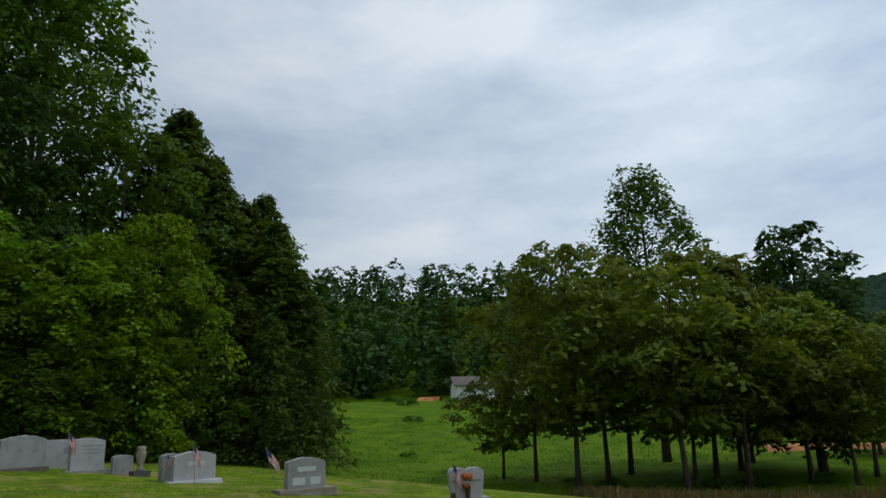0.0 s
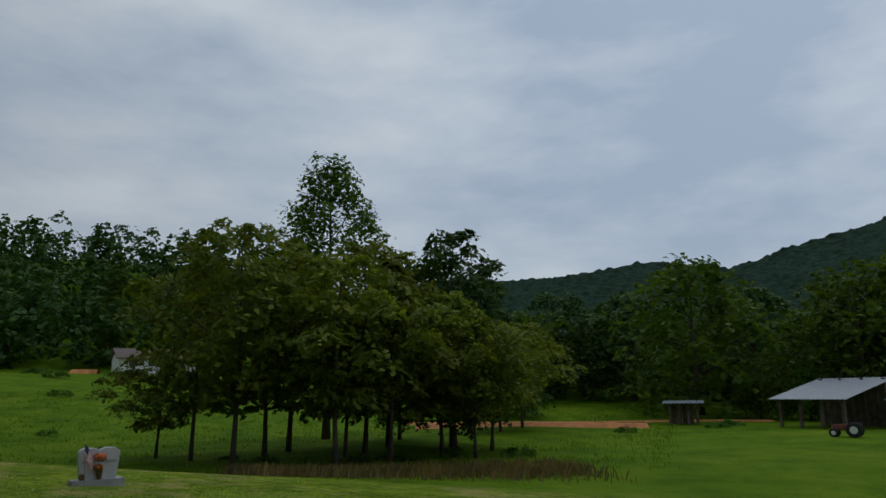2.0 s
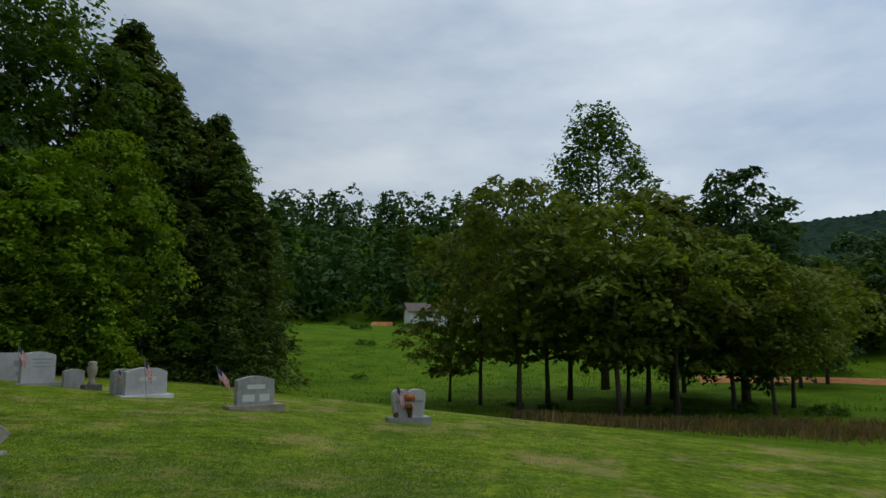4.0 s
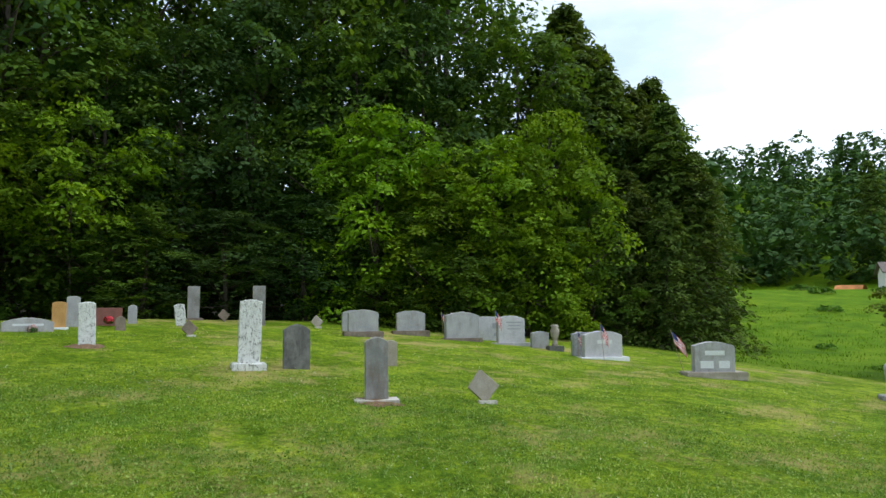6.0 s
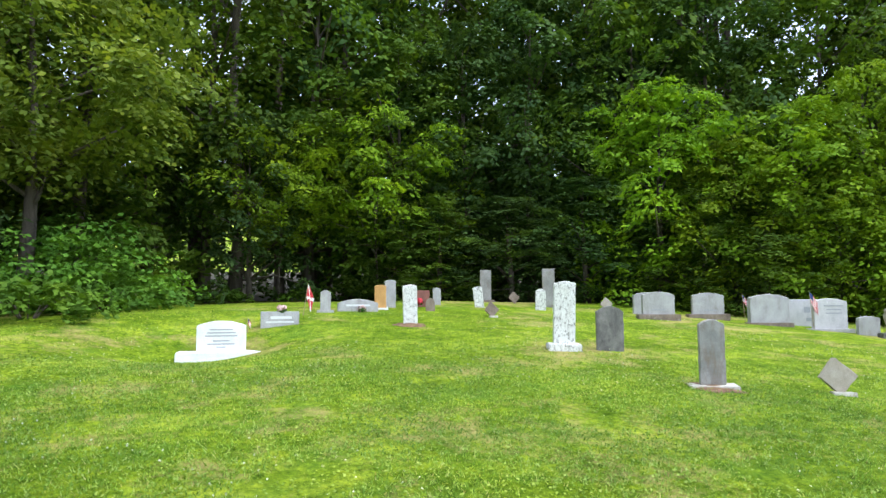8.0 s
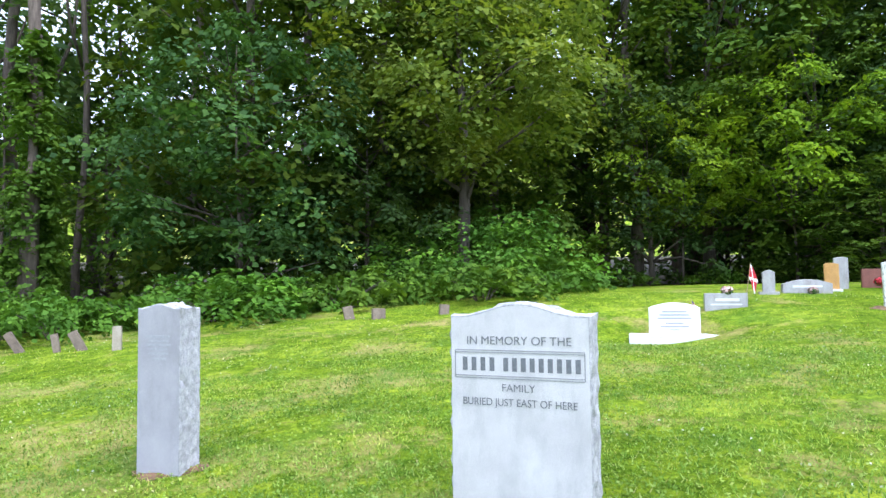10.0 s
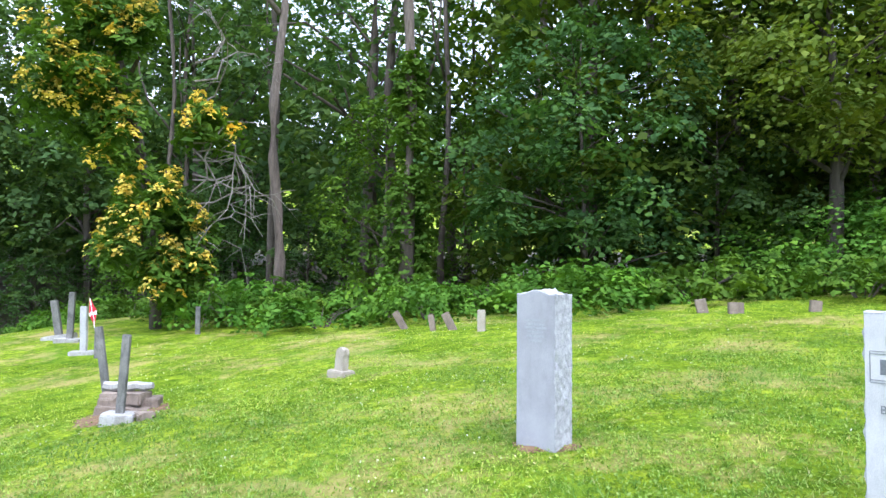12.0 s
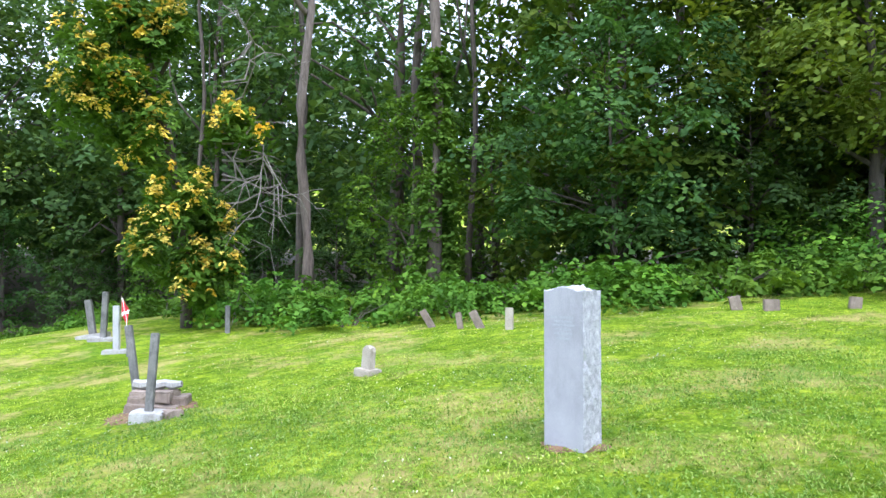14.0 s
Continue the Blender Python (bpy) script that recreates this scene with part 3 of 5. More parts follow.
def hemlock_mesh(seed, height, radius, boughs, per, leaf, trunk=0.15):
    """A hemlock: whorls of flat drooping boughs of needle sprays round one straight trunk."""
    g = np.random.default_rng(seed)
    f = np.sort(g.uniform(0.03, 0.99, boughs))
    a = np.arange(boughs) * 2.39996 + g.uniform(0, 0.5, boughs)
    reach = radius * ((1 - f) ** 0.62) * g.uniform(0.5, 1.25, boughs) * (1 + 0.15 * np.sin(f * 17)) + 0.12
    k = np.repeat(np.arange(boughs), per)
    s = g.uniform(0.15, 1.0, len(k)) ** 0.8
    w = g.normal(size=len(k)) * 0.3 * reach[k] * (1.2 - s)
    p = np.stack([np.cos(a[k]) * reach[k] * s - np.sin(a[k]) * w, np.sin(a[k]) * reach[k] * s + np.cos(a[k]) * w, height * f[k] + reach[k] * (0.16 * s - 0.42 * s * s) - 0.25 * np.abs(w)], 1)
    nrm = np.stack([np.cos(a[k]) * 0.5, np.sin(a[k]) * 0.5, np.ones(len(k))], 1) + g.normal(size=p.shape) * 0.4
    p += g.normal(size=p.shape) * 0.07
    crown = quads_mesh("crown", leaves(g, p, nrm, leaf, 0.34), M_LEAF_PINE)
    bm = bmesh.new()
    tube(bm, [(0, 0, -0.3), (0.03, 0, height * 0.4), (0, 0.04, height * 0.98)], [trunk * 1.2, trunk * 0.7, trunk * 0.1], 9)
    for i in range(0, boughs, 3):
        c, e = math.cos(a[i]), math.sin(a[i])
        z, r = height * f[i], reach[i]
        tube(bm, [(0, 0, z), (c * r * 0.5, e * r * 0.5, z - 0.03 * r), (c * r * 0.95, e * r * 0.95, z - 0.24 * r)], [0.03, 0.018, 0.005], 4)
    wood = bpy.data.meshes.new("trunk")
    bm.to_mesh(wood)
    bm.free()
    wood.materials.append(M_BARK)
    return wood, crown


WOOD = [
    (1, -16.5, 22.5, 1.1, 1.14, "tall green broadleaf tree at the edge of the wood"),
    (0, -17.4, 20.5, 1.12, 1.32, "leafy green broadleaf tree at the edge of the wood"),
    (2, -20.3, 19.1, 1.27, 1.36, "deep green broadleaf tree at the edge of the wood"),
    (1, -22.5, 16.5, 1.09, 1.22, "tall green broadleaf tree at the edge of the wood"),
    (0, -23.5, 13.1, 1.12, 1.26, "leafy green broadleaf tree at the edge of the wood"),
    (2, -24.9, 10.3, 1.13, 1.25, "deep green broadleaf tree at the edge of the wood"),
    (0, -16.7, 17.1, 0.81, 0.99, "leafy green broadleaf tree at the edge of the wood"),
    (2, -19.1, 14.7, 0.87, 1.05, "deep green broadleaf tree at the edge of the wood"),
    (2, -15.1, 19.1, 0.83, 1.13, "deep green broadleaf tree at the edge of the wood"),
    (1, -12.8, 21.8, 0.74, 1.04, "tall green broadleaf tree at the edge of the wood"),
    (2, -19.8, 12.4, 0.83, 0.92, "deep green broadleaf tree at the edge of the wood"),
    (0, -20.9, 10.5, 0.78, 0.86, "leafy green broadleaf tree at the edge of the wood"),
    (2, -11.7, 23.0, 0.67, 1.13, "deep green broadleaf tree at the edge of the wood"),
    (3, -14.7, 16.1, 0.92, 0.95, "bright yellow-green maple leafed down to the ground"),
    (3, -13.0, 17.3, 0.79, 0.83, "bright yellow-green maple leafed down to the ground"),
    (3, -11.9, 18.6, 0.88, 0.94, "bright yellow-green maple leafed down to the ground"),
    (3, -10.7, 20.2, 0.79, 1.23, "bright yellow-green maple leafed down to the ground"),
    (0, -9.8, 21.3, 0.47, 0.77, "leafy green broadleaf tree at the edge of the wood"),
    (2, -16.3, 14.5, 0.63, 0.51, "deep green broadleaf tree at the edge of the wood"),
    (0, -13.5, 16.5, 0.53, 0.5, "leafy green broadleaf tree at the edge of the wood"),
    (2, -17.4, 12.4, 0.6, 0.44, "deep green broadleaf tree at the edge of the wood"),
    (3, -11.0, 19.1, 0.71, 0.76, "bright yellow-green maple leafed down to the ground"),
    (0, -12.1, 17.4, 0.5, 0.52, "leafy green broadleaf tree at the edge of the wood"),
    (0, -18.6, 10.6, 0.53, 0.4, "leafy green broadleaf tree at the edge of the wood"),
    (4, -19.9, 26.2, 1.0, 1.21, "tall dark green tree inside the wood"),
    (5, -23.6, 24.3, 1.0, 1.16, "tall green tree inside the wood"),
    (6, -25.3, 21.0, 1.05, 1.21, "tall olive-green tree inside the wood"),
    (4, -28.5, 18.3, 1.0, 1.18, "tall dark green tree inside the wood"),
    (5, -29.7, 14.3, 0.95, 1.02, "tall green tree inside the wood"),
    (6, -31.0, 11.1, 1.05, 1.01, "tall olive-green tree inside the wood"),
]
HEMLOCKS = [(-10.4, 24.2, 1.09), (-9.7, 25.5, 1.05), (-8.2, 24.5, 0.94), (-7.2, 24.4, 0.75), (-9.0, 22.7, 0.64), (-7.7, 22.7, 0.53), (-12.2, 24.6, 1.42), (-11.4, 25.9, 1.28), (-9.8, 27.6, 1.18)]
# the tall wood behind the lower row of stones: high crowns at the back, leafy maples before them
for kind, x, y, s, tall, label in WOOD:
    plant_tree("forest_tree", (EDGE_TREES + BACK_TREES)[kind], x, y, s, (x * 5 + y * 3) % 6.28, label, group="trees at the wood's edge", tall=tall)
HEMLOCK = hemlock_mesh(41, 9.5, 2.9, 270, 42, 0.28)
PINE_TALL = hemlock_mesh(42, 12, 2.6, 150, 60, 0.34)
for x, y, s in HEMLOCKS:
    plant_tree("conifer", HEMLOCK, x, y, s, x * 3 % 6.28, "dark green hemlock with drooping boughs at the end of the wood", group="conifers")
plant_tree("conifer", PINE_TALL, 51.4, 54.2, 1.2, 1.0, "dark tall pine above the far tree row")
plant_tree("conifer", PINE_TALL, -9.0, 118.0, 1.5, 2.0, "dark pine on the wooded slope behind the house")


# ---- far woods ----
def far_wood(name, spots, rng, mat, leaf, per, label):
    """A wood too far to count its trees: uneven crowns of many leaves."""
    at, radii = [], []
    for x, y, z, h, r in spots:
        for _ in range(13):
            a, f = rng.uniform(0, 6.28), rng.uniform(0.12, 1)
            q = r * math.sqrt(max(0.05, 1 - (max(0, f - 0.3) / 0.72) ** 2)) * rng.uniform(0.4, 0.95)
            at.append((x + q * math.cos(a), y + q * math.sin(a), z + f * h))
            radii.append(r * rng.uniform(0.26, 0.44))
    v = clumps(rng, np.array(at), np.array(radii), per, leaf, 0.75, 0.75, 0.1, 3)
    return tagged(new(name, quads_mesh(name, v, mat)), label, "woods", kind="stuff")


rng = np.random.default_rng(8)
spots = []
for _ in range(400):
    a = rng.uniform(radians(-10), radians(34))
    r = rng.uniform(112, 190)
    x, y = -r * math.sin(a), r * math.cos(a)
    if a < radians(-3) and r < 122:
        continue
    spots.append((x, y, ground_z(x, y) - 0.5, rng.uniform(7.5, 12.5), rng.uniform(2.8, 4.4)))
for k in range(60):
    y = rng.uniform(34, 90)
    x = -9.5 - (y - 34) * 0.28 - rng.uniform(0, 14)
    spots.append((x, y, ground_z(x, y) - 0.4, rng.uniform(7, 11), rng.uniform(2.4, 3.6)))
far_wood("hillside_wood", spots, rng, M_LEAF_FAR, 0.95, 14, "dense green wood on the slope behind the field")
VALLEY_TREES = [
    tree_mesh(35, 12, 0.8, 5.4, "edge", 90, 46, 0.56, M_LEAF_OAK, 0.75, 0.7, trunk=0.3),
    tree_mesh(36, 12, 0.6, 4.2, "edge", 80, 46, 0.56, M_LEAF_FAR, 0.7, 0.7, trunk=0.28),
    tree_mesh(38, 12, 0.8, 4.8, "edge", 80, 46, 0.56, M_LEAF, 0.7, 0.7, trunk=0.28),
]
g = random.Random(21)
VALLEY = [(0, 43.2, 48.5, 1.08, 1.0, "large rounded olive-green tree behind the small shed"), (2, 50.0, 38.0, 1.0, 0.98, "rounded green tree behind the barn"), (2, 55.5, 36.0, 1.1, 1.05, "rounded green tree behind the barn"),
          (1, 28.8, 54.0, 0.5, 1.0, "small green tree beside the clay track"), (2, 26.0, 57.0, 0.55, 1.0, "small green tree beside the clay track"), (0, 47.0, 40.5, 0.32, 1.0, "small yellow-green bush behind the barn"), (2, 44.5, 43.0, 0.42, 1.0, "round bush behind the barn")]
for k in range(34):
    a = radians(17 + k * 1.35 + g.uniform(-0.5, 0.5))
    r = 78 + 10 * (k % 3) - 14 * smooth(44, 60, math.degrees(a)) + g.uniform(-3, 3)
    VALLEY.append((1 if k % 5 < 3 else 2, r * math.sin(a), r * math.cos(a), g.uniform(0.75, 1.0), g.uniform(0.72, 1.0), "dark green tree in the row behind the barn"))
for kind, x, y, sc, tall, label in VALLEY:
    plant_tree("valley_tree", VALLEY_TREES[kind], x, y, sc, g.uniform(0, 6.28), label, group="trees in the valley", tall=tall)


def mountain(name, label):
    """A wooded ridge closing the valley."""
    n, m = 460, 70
    verts, faces = [], []
    for i in range(n):
        a = radians(-75 + 100 * i / (n - 1))
        deg = -math.degrees(a)
        top = 105 + 10 * math.exp(-((deg - 37) / 5) ** 2) + 50 * smooth(43, 62, deg) - 30 * smooth(24, 10, deg)
        for j in range(m):
            f = j / (m - 1)
            r = 330 + 320 * f
            x, y = -r * math.sin(a), r * math.cos(a)
            bump = 2.4 * abs(noise.noise((x * 0.09, y * 0.09, 1))) + 2.6 * abs(noise.noise((x * 0.21, y * 0.21, 5))) + 7 * noise.noise((x * 0.012, y * 0.012, 2))
            verts.append((x, y, -4 + (top + 4) * f ** 0.8 + bump * (0.4 + f)))
    for i in range(n - 1):
        for j in range(m - 1):
            faces.append((i * m + j, (i + 1) * m + j, (i + 1) * m + j + 1, i * m + j + 1))
    me = bpy.data.meshes.new(name)
    me.from_pydata(verts, [], faces)
    me.materials.append(M_HILL)
    tagged(new(name, me), label, "mountain", kind="structure")


# the blue of distance haze is mixed into this green
M_HILL = plain_material("hazy_wooded_ridge", (0.018, 0.042, 0.026), 0.95, 0, 0.55, 0.12)
M_HILL.node_tree.nodes["Principled BSDF"].inputs["Specular IOR Level"].default_value = 0.03
mountain("backdrop_ridge", "distant blue-green wooded mountain ridge")
# ---- brush along the wood's foot ----
rng = np.random.default_rng(4)


def bush_mesh(seed, r, h, n, per, leaf, mat, slim=0.75):
    g = np.random.default_rng(seed)
    a, q = g.uniform(0, 6.28, n), np.sqrt(g.uniform(0, 1, n)) * r
    c = np.stack([q * np.cos(a), q * np.sin(a), h * (1 - (q / r) ** 2 * 0.75) * g.uniform(0.35, 0.95, n)], 1)
    return quads_mesh("foliage", clumps(g, c, g.uniform(0.16, 0.3, n) * r, per, leaf, slim, 0.7, 0.1), mat)


BUSHES = [bush_mesh(51, 1.5, 1.0, 40, 48, 0.135, M_LEAF_VINE), bush_mesh(52, 1.3, 0.8, 36, 48, 0.13, M_LEAF_VINE), bush_mesh(53, 1.7, 1.2, 44, 48, 0.14, M_LEAF_VINE)]
MOUND = bush_mesh(54, 3.0, 2.6, 120, 75, 0.13, M_LEAF_VINE)


STEMS = bpy.data.meshes.new("stem")
bm = bmesh.new()
for k in range(7):
    a = k * 2.4
    c, e = math.cos(a), math.sin(a)
    tube(bm, [(0.08 * c, 0.08 * e, -0.1), (0.35 * c, 0.35 * e, 0.3), (0.8 * c, 0.8 * e, 0.55)], [0.02, 0.014, 0.006], 5)
bm.to_mesh(STEMS)
bm.free()
STEMS.materials.append(M_BARK)


def bush(x, y, k, s, tall=1.0, label="low green brush at the foot of the wood"):
    ob = empty("bush", Matrix.LocRotScale((x, y, ground_z(x, y)), Euler((0, 0, x * 5 + y)), (s, s, s * tall)), label, "shrub", "brush along the wood")
    for key, me in (("foliage", BUSHES[k] if k < 3 else MOUND), ("stem", STEMS)):
        p = new(key, me)
        p.parent = ob
    return ob


BRUSH = [(-15.2, 0.5), (-15.6, -2.0), (-14.6, -4.5), (-14.0, -7.0), (-14.0, -9.5), (-14.5, -12.0), (-15.0, -14.6), (-16.2, -17.2), (-17.6, -20.0), (-18.6, -23.0), (-18.8, -26.5), (-17.5, -30.5), (-15.0, -35.0)]
for k, (x, y) in enumerate(BRUSH):
    for j in range(3):
        bush(x - 0.9 * j + rnd.uniform(-0.3, 0.3), y + 0.85 * j - 0.8 + rnd.uniform(-0.4, 0.4), (k + j) % 3, rnd.uniform(0.7, 1.0), rnd.uniform(0.75, 1.1))
bush(-18.6, 0.3, 3, 0.95, 0.9, "rounded mound of kudzu vine over a stump")
for x, y, nx, ny in along_edge(2.6):
    if y > 3 and x < -8:
        d = math.hypot(x, y)
        bush(x + x / d * 0.8, y + y / d * 0.8, rnd.randrange(3), rnd.uniform(0.5, 0.8), 0.9)


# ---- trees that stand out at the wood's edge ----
# two of three use the deep green, shade under the canopy as leaf colour
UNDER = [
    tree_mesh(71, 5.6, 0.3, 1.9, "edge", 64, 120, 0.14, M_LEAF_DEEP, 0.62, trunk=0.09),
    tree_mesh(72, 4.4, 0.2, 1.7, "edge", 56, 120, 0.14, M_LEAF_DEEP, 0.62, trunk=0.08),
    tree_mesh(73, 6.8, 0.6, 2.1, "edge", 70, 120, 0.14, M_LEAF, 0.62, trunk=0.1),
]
for k, (x, y, nx, ny) in enumerate(along_edge(2.8)):
    d = math.hypot(x, y)
    if y > 9:
        continue
    off = (0.9, 3.4, 5.6)[k % 3] + rnd.uniform(-0.5, 0.5) + (1.2 if y < -6 else 0)
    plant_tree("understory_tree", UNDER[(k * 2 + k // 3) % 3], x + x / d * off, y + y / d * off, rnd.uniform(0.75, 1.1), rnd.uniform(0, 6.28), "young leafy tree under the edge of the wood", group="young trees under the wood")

OAK = tree_mesh(81, 8.6, 3.2, 3.3, "round", 120, 180, 0.15, M_LEAF_OLIVE, 0.75, 0.5, trunk=0.2)
plant_tree("oak_tree", OAK, -19.1, -0.3, 1.0, 0.6, "spreading yellow-green oak overhanging a mound of vine")
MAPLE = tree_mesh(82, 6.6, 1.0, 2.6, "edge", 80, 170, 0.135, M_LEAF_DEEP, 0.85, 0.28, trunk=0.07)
plant_tree("maple_tree", MAPLE, -17.6, -5.6, 1.0, 1.2, "deep green broad-leaved maple with layered boughs")
LOW = tree_mesh(83, 6.0, 2.0, 2.4, "flat", 50, 190, 0.14, M_LEAF_BRIGHT, 0.6, 0.3, trunk=0.045)
plant_tree("dogwood_tree", LOW, -20.4, 9.3, 1.0, 2.0, "yellow-green layered young tree before the dark wood")
plant_tree("dogwood_tree", LOW, -21.6, 6.6, 0.9, 4.0, "yellow-green layered young tree before the dark wood")


M_BARK_MID = bark_material("grey_brown_bark", (0.065, 0.05, 0.04), (0.18, 0.14, 0.115))


def bare_trunk(name, x, y, r, h, mat, label, forks=(), vine=0.0, seed=1):
    """A tall trunk standing clear before the wood, with forks and, it may be, a sleeve of vine."""
    ob = empty(name, pose(x, y, ground_z(x, y)), label, "tree")
    bm = bmesh.new()
    pts = [(0.12 * math.sin(seed + k * 1.3), 0.1 * math.cos(seed * 2 + k), h * k / 9 - (0.3 if k == 0 else 0)) for k in range(10)]
    tube(bm, pts, [r * (1.3 if k == 0 else 1) * (1 - 0.06 * k) for k in range(10)], 12)
    part("trunk", bm, mat, ob, smooth=True)
    for z, a, l, w in forks:
        bm = bmesh.new()
        dx, dy = math.cos(a), math.sin(a)
        tube(bm, [(0, 0, z), (dx * l * 0.35, dy * l * 0.35, z + l * 0.45), (dx * l * 0.5, dy * l * 0.5, z + l * 0.9), (dx * l * 0.55, dy * l * 0.55, z + l * 1.6)], [w, w * 0.8, w * 0.65, w * 0.4], 8)
        part("limb", bm, mat, ob, smooth=True)
    if vine:
        g = np.random.default_rng(seed)
        n = 120
        z = np.sort(g.uniform(0, vine, n))
        a = g.uniform(0, 6.28, n)
        q = r * 0.9 + 0.26 * (1 - z / vine) + 0.05
        c = np.stack([q * np.cos(a), q * np.sin(a), z], 1)
        p = new("vine", quads_mesh("vine", clumps(g, c, 0.22 + 0.2 * (1 - z / vine), 80, 0.12, 0.8, 0.9, 0.2), M_LEAF_VINE))
        p.parent = ob
        tagged(p, "bright green climbing vine leaves")
    return ob


bare_trunk("tall_trunk", -17.1, -14.0, 0.17, 13, M_BARK_MID, "tall pale brown trunk with forking limbs", ((8.4, 5.2, 2.6, 0.08), (9.4, 1.0, 3.0, 0.07)), 0, 3)
bare_trunk("vine_trunk", -17.0, -9.9, 0.2, 14, M_BARK_MID, "tall trunk sleeved in bright green climbing vine", ((8.6, 0.5, 3.0, 0.09),), 6.4, 5)
bare_trunk("vine_trunk", -19.6, -2.3, 0.18, 6, M_BARK, "leaning trunk sleeved in climbing vine", (), 3.4, 7)
bare_trunk("tall_trunk", -22.0, -13.0, 0.2, 16, M_BARK, "dark tall trunk inside the wood", ((6.0, 2.0, 3.0, 0.08),), 0, 9)
bare_trunk("tall_trunk", -21.5, -17.5, 0.16, 16, M_BARK, "dark tall trunk inside the wood", ((7.0, 4.0, 3.0, 0.07),), 0, 11)
for k, (x, y) in enumerate(((-21.0, -10.6), (-24.5, -15.2), (-23.4, -8.2), (-20.6, -21.5), (-24.0, -24.0), (-22.3, -4.6), (-25.5, -11.4), (-24.8, 3.2), (-24.2, 7.4), (-26.0, 9.6))):
    bare_trunk("tall_trunk", x, y, 0.11 + 0.03 * (k % 3), 15, M_BARK_MID if k % 3 else M_BARK, "slim tall trunk inside the wood", ((7.0 + k % 3, k * 1.7, 2.4, 0.05),), 0, 20 + k)
bare_trunk("tall_trunk", -22.5, 5.4, 0.2, 16, M_BARK, "dark tall trunk inside the wood", ((9.0, 4.0, 3.0, 0.07),), 0, 12)


def golden_tree(x, y):
    """A tree in yellow-orange blossom, its bare grey boughs reaching out at one side."""
    g = np.random.default_rng(77)
    ob = empty("golden_rain_tree", pose(x, y, ground_z(x, y)), "tree with drooping green boughs and golden-orange blossom clusters", "tree")
    z0 = ground_z(x, y)
    boughs = []
    for cx, cy, cz, r, n in ((-12.95, -14.2, 2.0, 1.15, 26), (-13.3, -13.9, 1.0, 0.7, 10), (-11.9, -15.1, 5.6, 1.05, 20), (-12.5, -14.7, 6.6, 0.8, 10), (-12.4, -14.7, 3.9, 0.6, 8), (-13.9, -13.4, 4.3, 0.5, 6), (-11.6, -15.4, 4.7, 0.6, 7), (-12.2, -14.9, 8.0, 1.0, 12)):
        d = unit(g.normal(size=(n, 3)))
        boughs.append(np.array([cx - x, cy - y, cz - z0]) + d * r * g.uniform(0.5, 1, n)[:, None])
    c = np.concatenate(boughs)
    p = new("crown", quads_mesh("crown", clumps(g, c, g.uniform(0.4, 0.6, len(c)), 170, 0.19, 0.48, 0.8, 0.5), M_LEAF_VINE))
    p.parent = ob
    pick = np.concatenate([c, c]) + np.array([0.26, 0.22, 0.1]) + g.normal(size=(2 * len(c), 3)) * np.array([0.16, 0.16, 0.2])
    p = new("blossom", quads_mesh("blossom", clumps(g, pick, g.uniform(0.1, 0.25, len(pick)), 42, 0.085, 0.7, 1.3, 0.3), M_FLOWER))
    p.parent = ob
    tagged(p, "golden-orange blossom clusters")
    bm = bmesh.new()
    tube(bm, [(0, 0, -0.3), (0.1, 0.05, 2), (0.5, -0.2, 4.5), (1.0, -0.6, 7), (1.3, -0.8, 9)], [0.14, 0.12, 0.1, 0.07, 0.03], 9)
    for k in range(0, len(c), 9):
        e = Vector(c[k])
        z = max(0.8, e.z - 0.8)
        tube(bm, [(0.1 + z * 0.08, -z * 0.06, z), Vector((0.1, 0, z)).lerp(e, 0.55) + Vector((0, 0, 0.3)), e], [0.05, 0.03, 0.012], 5)
    part("trunk", bm, M_BARK, ob, smooth=True)
    for k in range(16):
        bm = bmesh.new()
        z = 2.0 + g.uniform(0, 4.5)
        a = Vector((-0.3, 0.7, z))
        way = Vector((-1.0 + g.uniform(-0.5, 0.5), 0.9 + g.uniform(-0.5, 0.5), g.uniform(-0.5, 0.7)))
        pts = [a]
        for j in range(6):
            way = (way + Vector(g.normal(size=3) * 0.5) + Vector((0, 0, -0.1 * j))).normalized()
            pts.append(pts[-1] + way * 0.5)
        tube(bm, pts, [0.026, 0.022, 0.018, 0.014, 0.011, 0.008, 0.004], 5)
        for j in range(2, 6):
            q = pts[j]
            e = (way + Vector(g.normal(size=3) * 0.9)).normalized()
            tube(bm, [q, q + e * 0.3, q + e * 0.55 + Vector((0, 0, -0.08))], [0.012, 0.008, 0.004], 4)
        part("bare_bough", bm, M_DEADWOOD, ob, "bare grey bough")


golden_tree(-13.4, -14.5)

# the depth of the wood
rng = np.random.default_rng(15)
spots = []
for x, y, nx, ny in along_edge(2.2):
    d = math.hypot(x, y)
    for _ in range(4):
        o = rng.uniform(22, 40)
        if x > -10 and y > 0 or y < -9 and rng.random() < 0.1:
            continue
        px, py = x + x / d * o + rng.uniform(-2, 2), y + y / d * o + rng.uniform(-2, 2)
        spots.append((px, py, ground_z(px, py) - 0.3, rng.uniform(10, 18), rng.uniform(3.0, 4.2)))
far_wood("deep_wood", spots, rng, M_LEAF_OPEN, 1.05, 16, "deep green leaves filling the depth of the wood")

# scrub and dry weeds along the bank under the grove
for k in range(9):
    x = 2.5 + k * 1.4 + rnd.uniform(-0.5, 0.5)
    y = 25.0 - 0.12 * x + rnd.uniform(0, 5.5)
    bush(x, y, 1, rnd.uniform(0.35, 0.6), rnd.uniform(0.5, 0.9), "low dark scrub under the grove in the field")


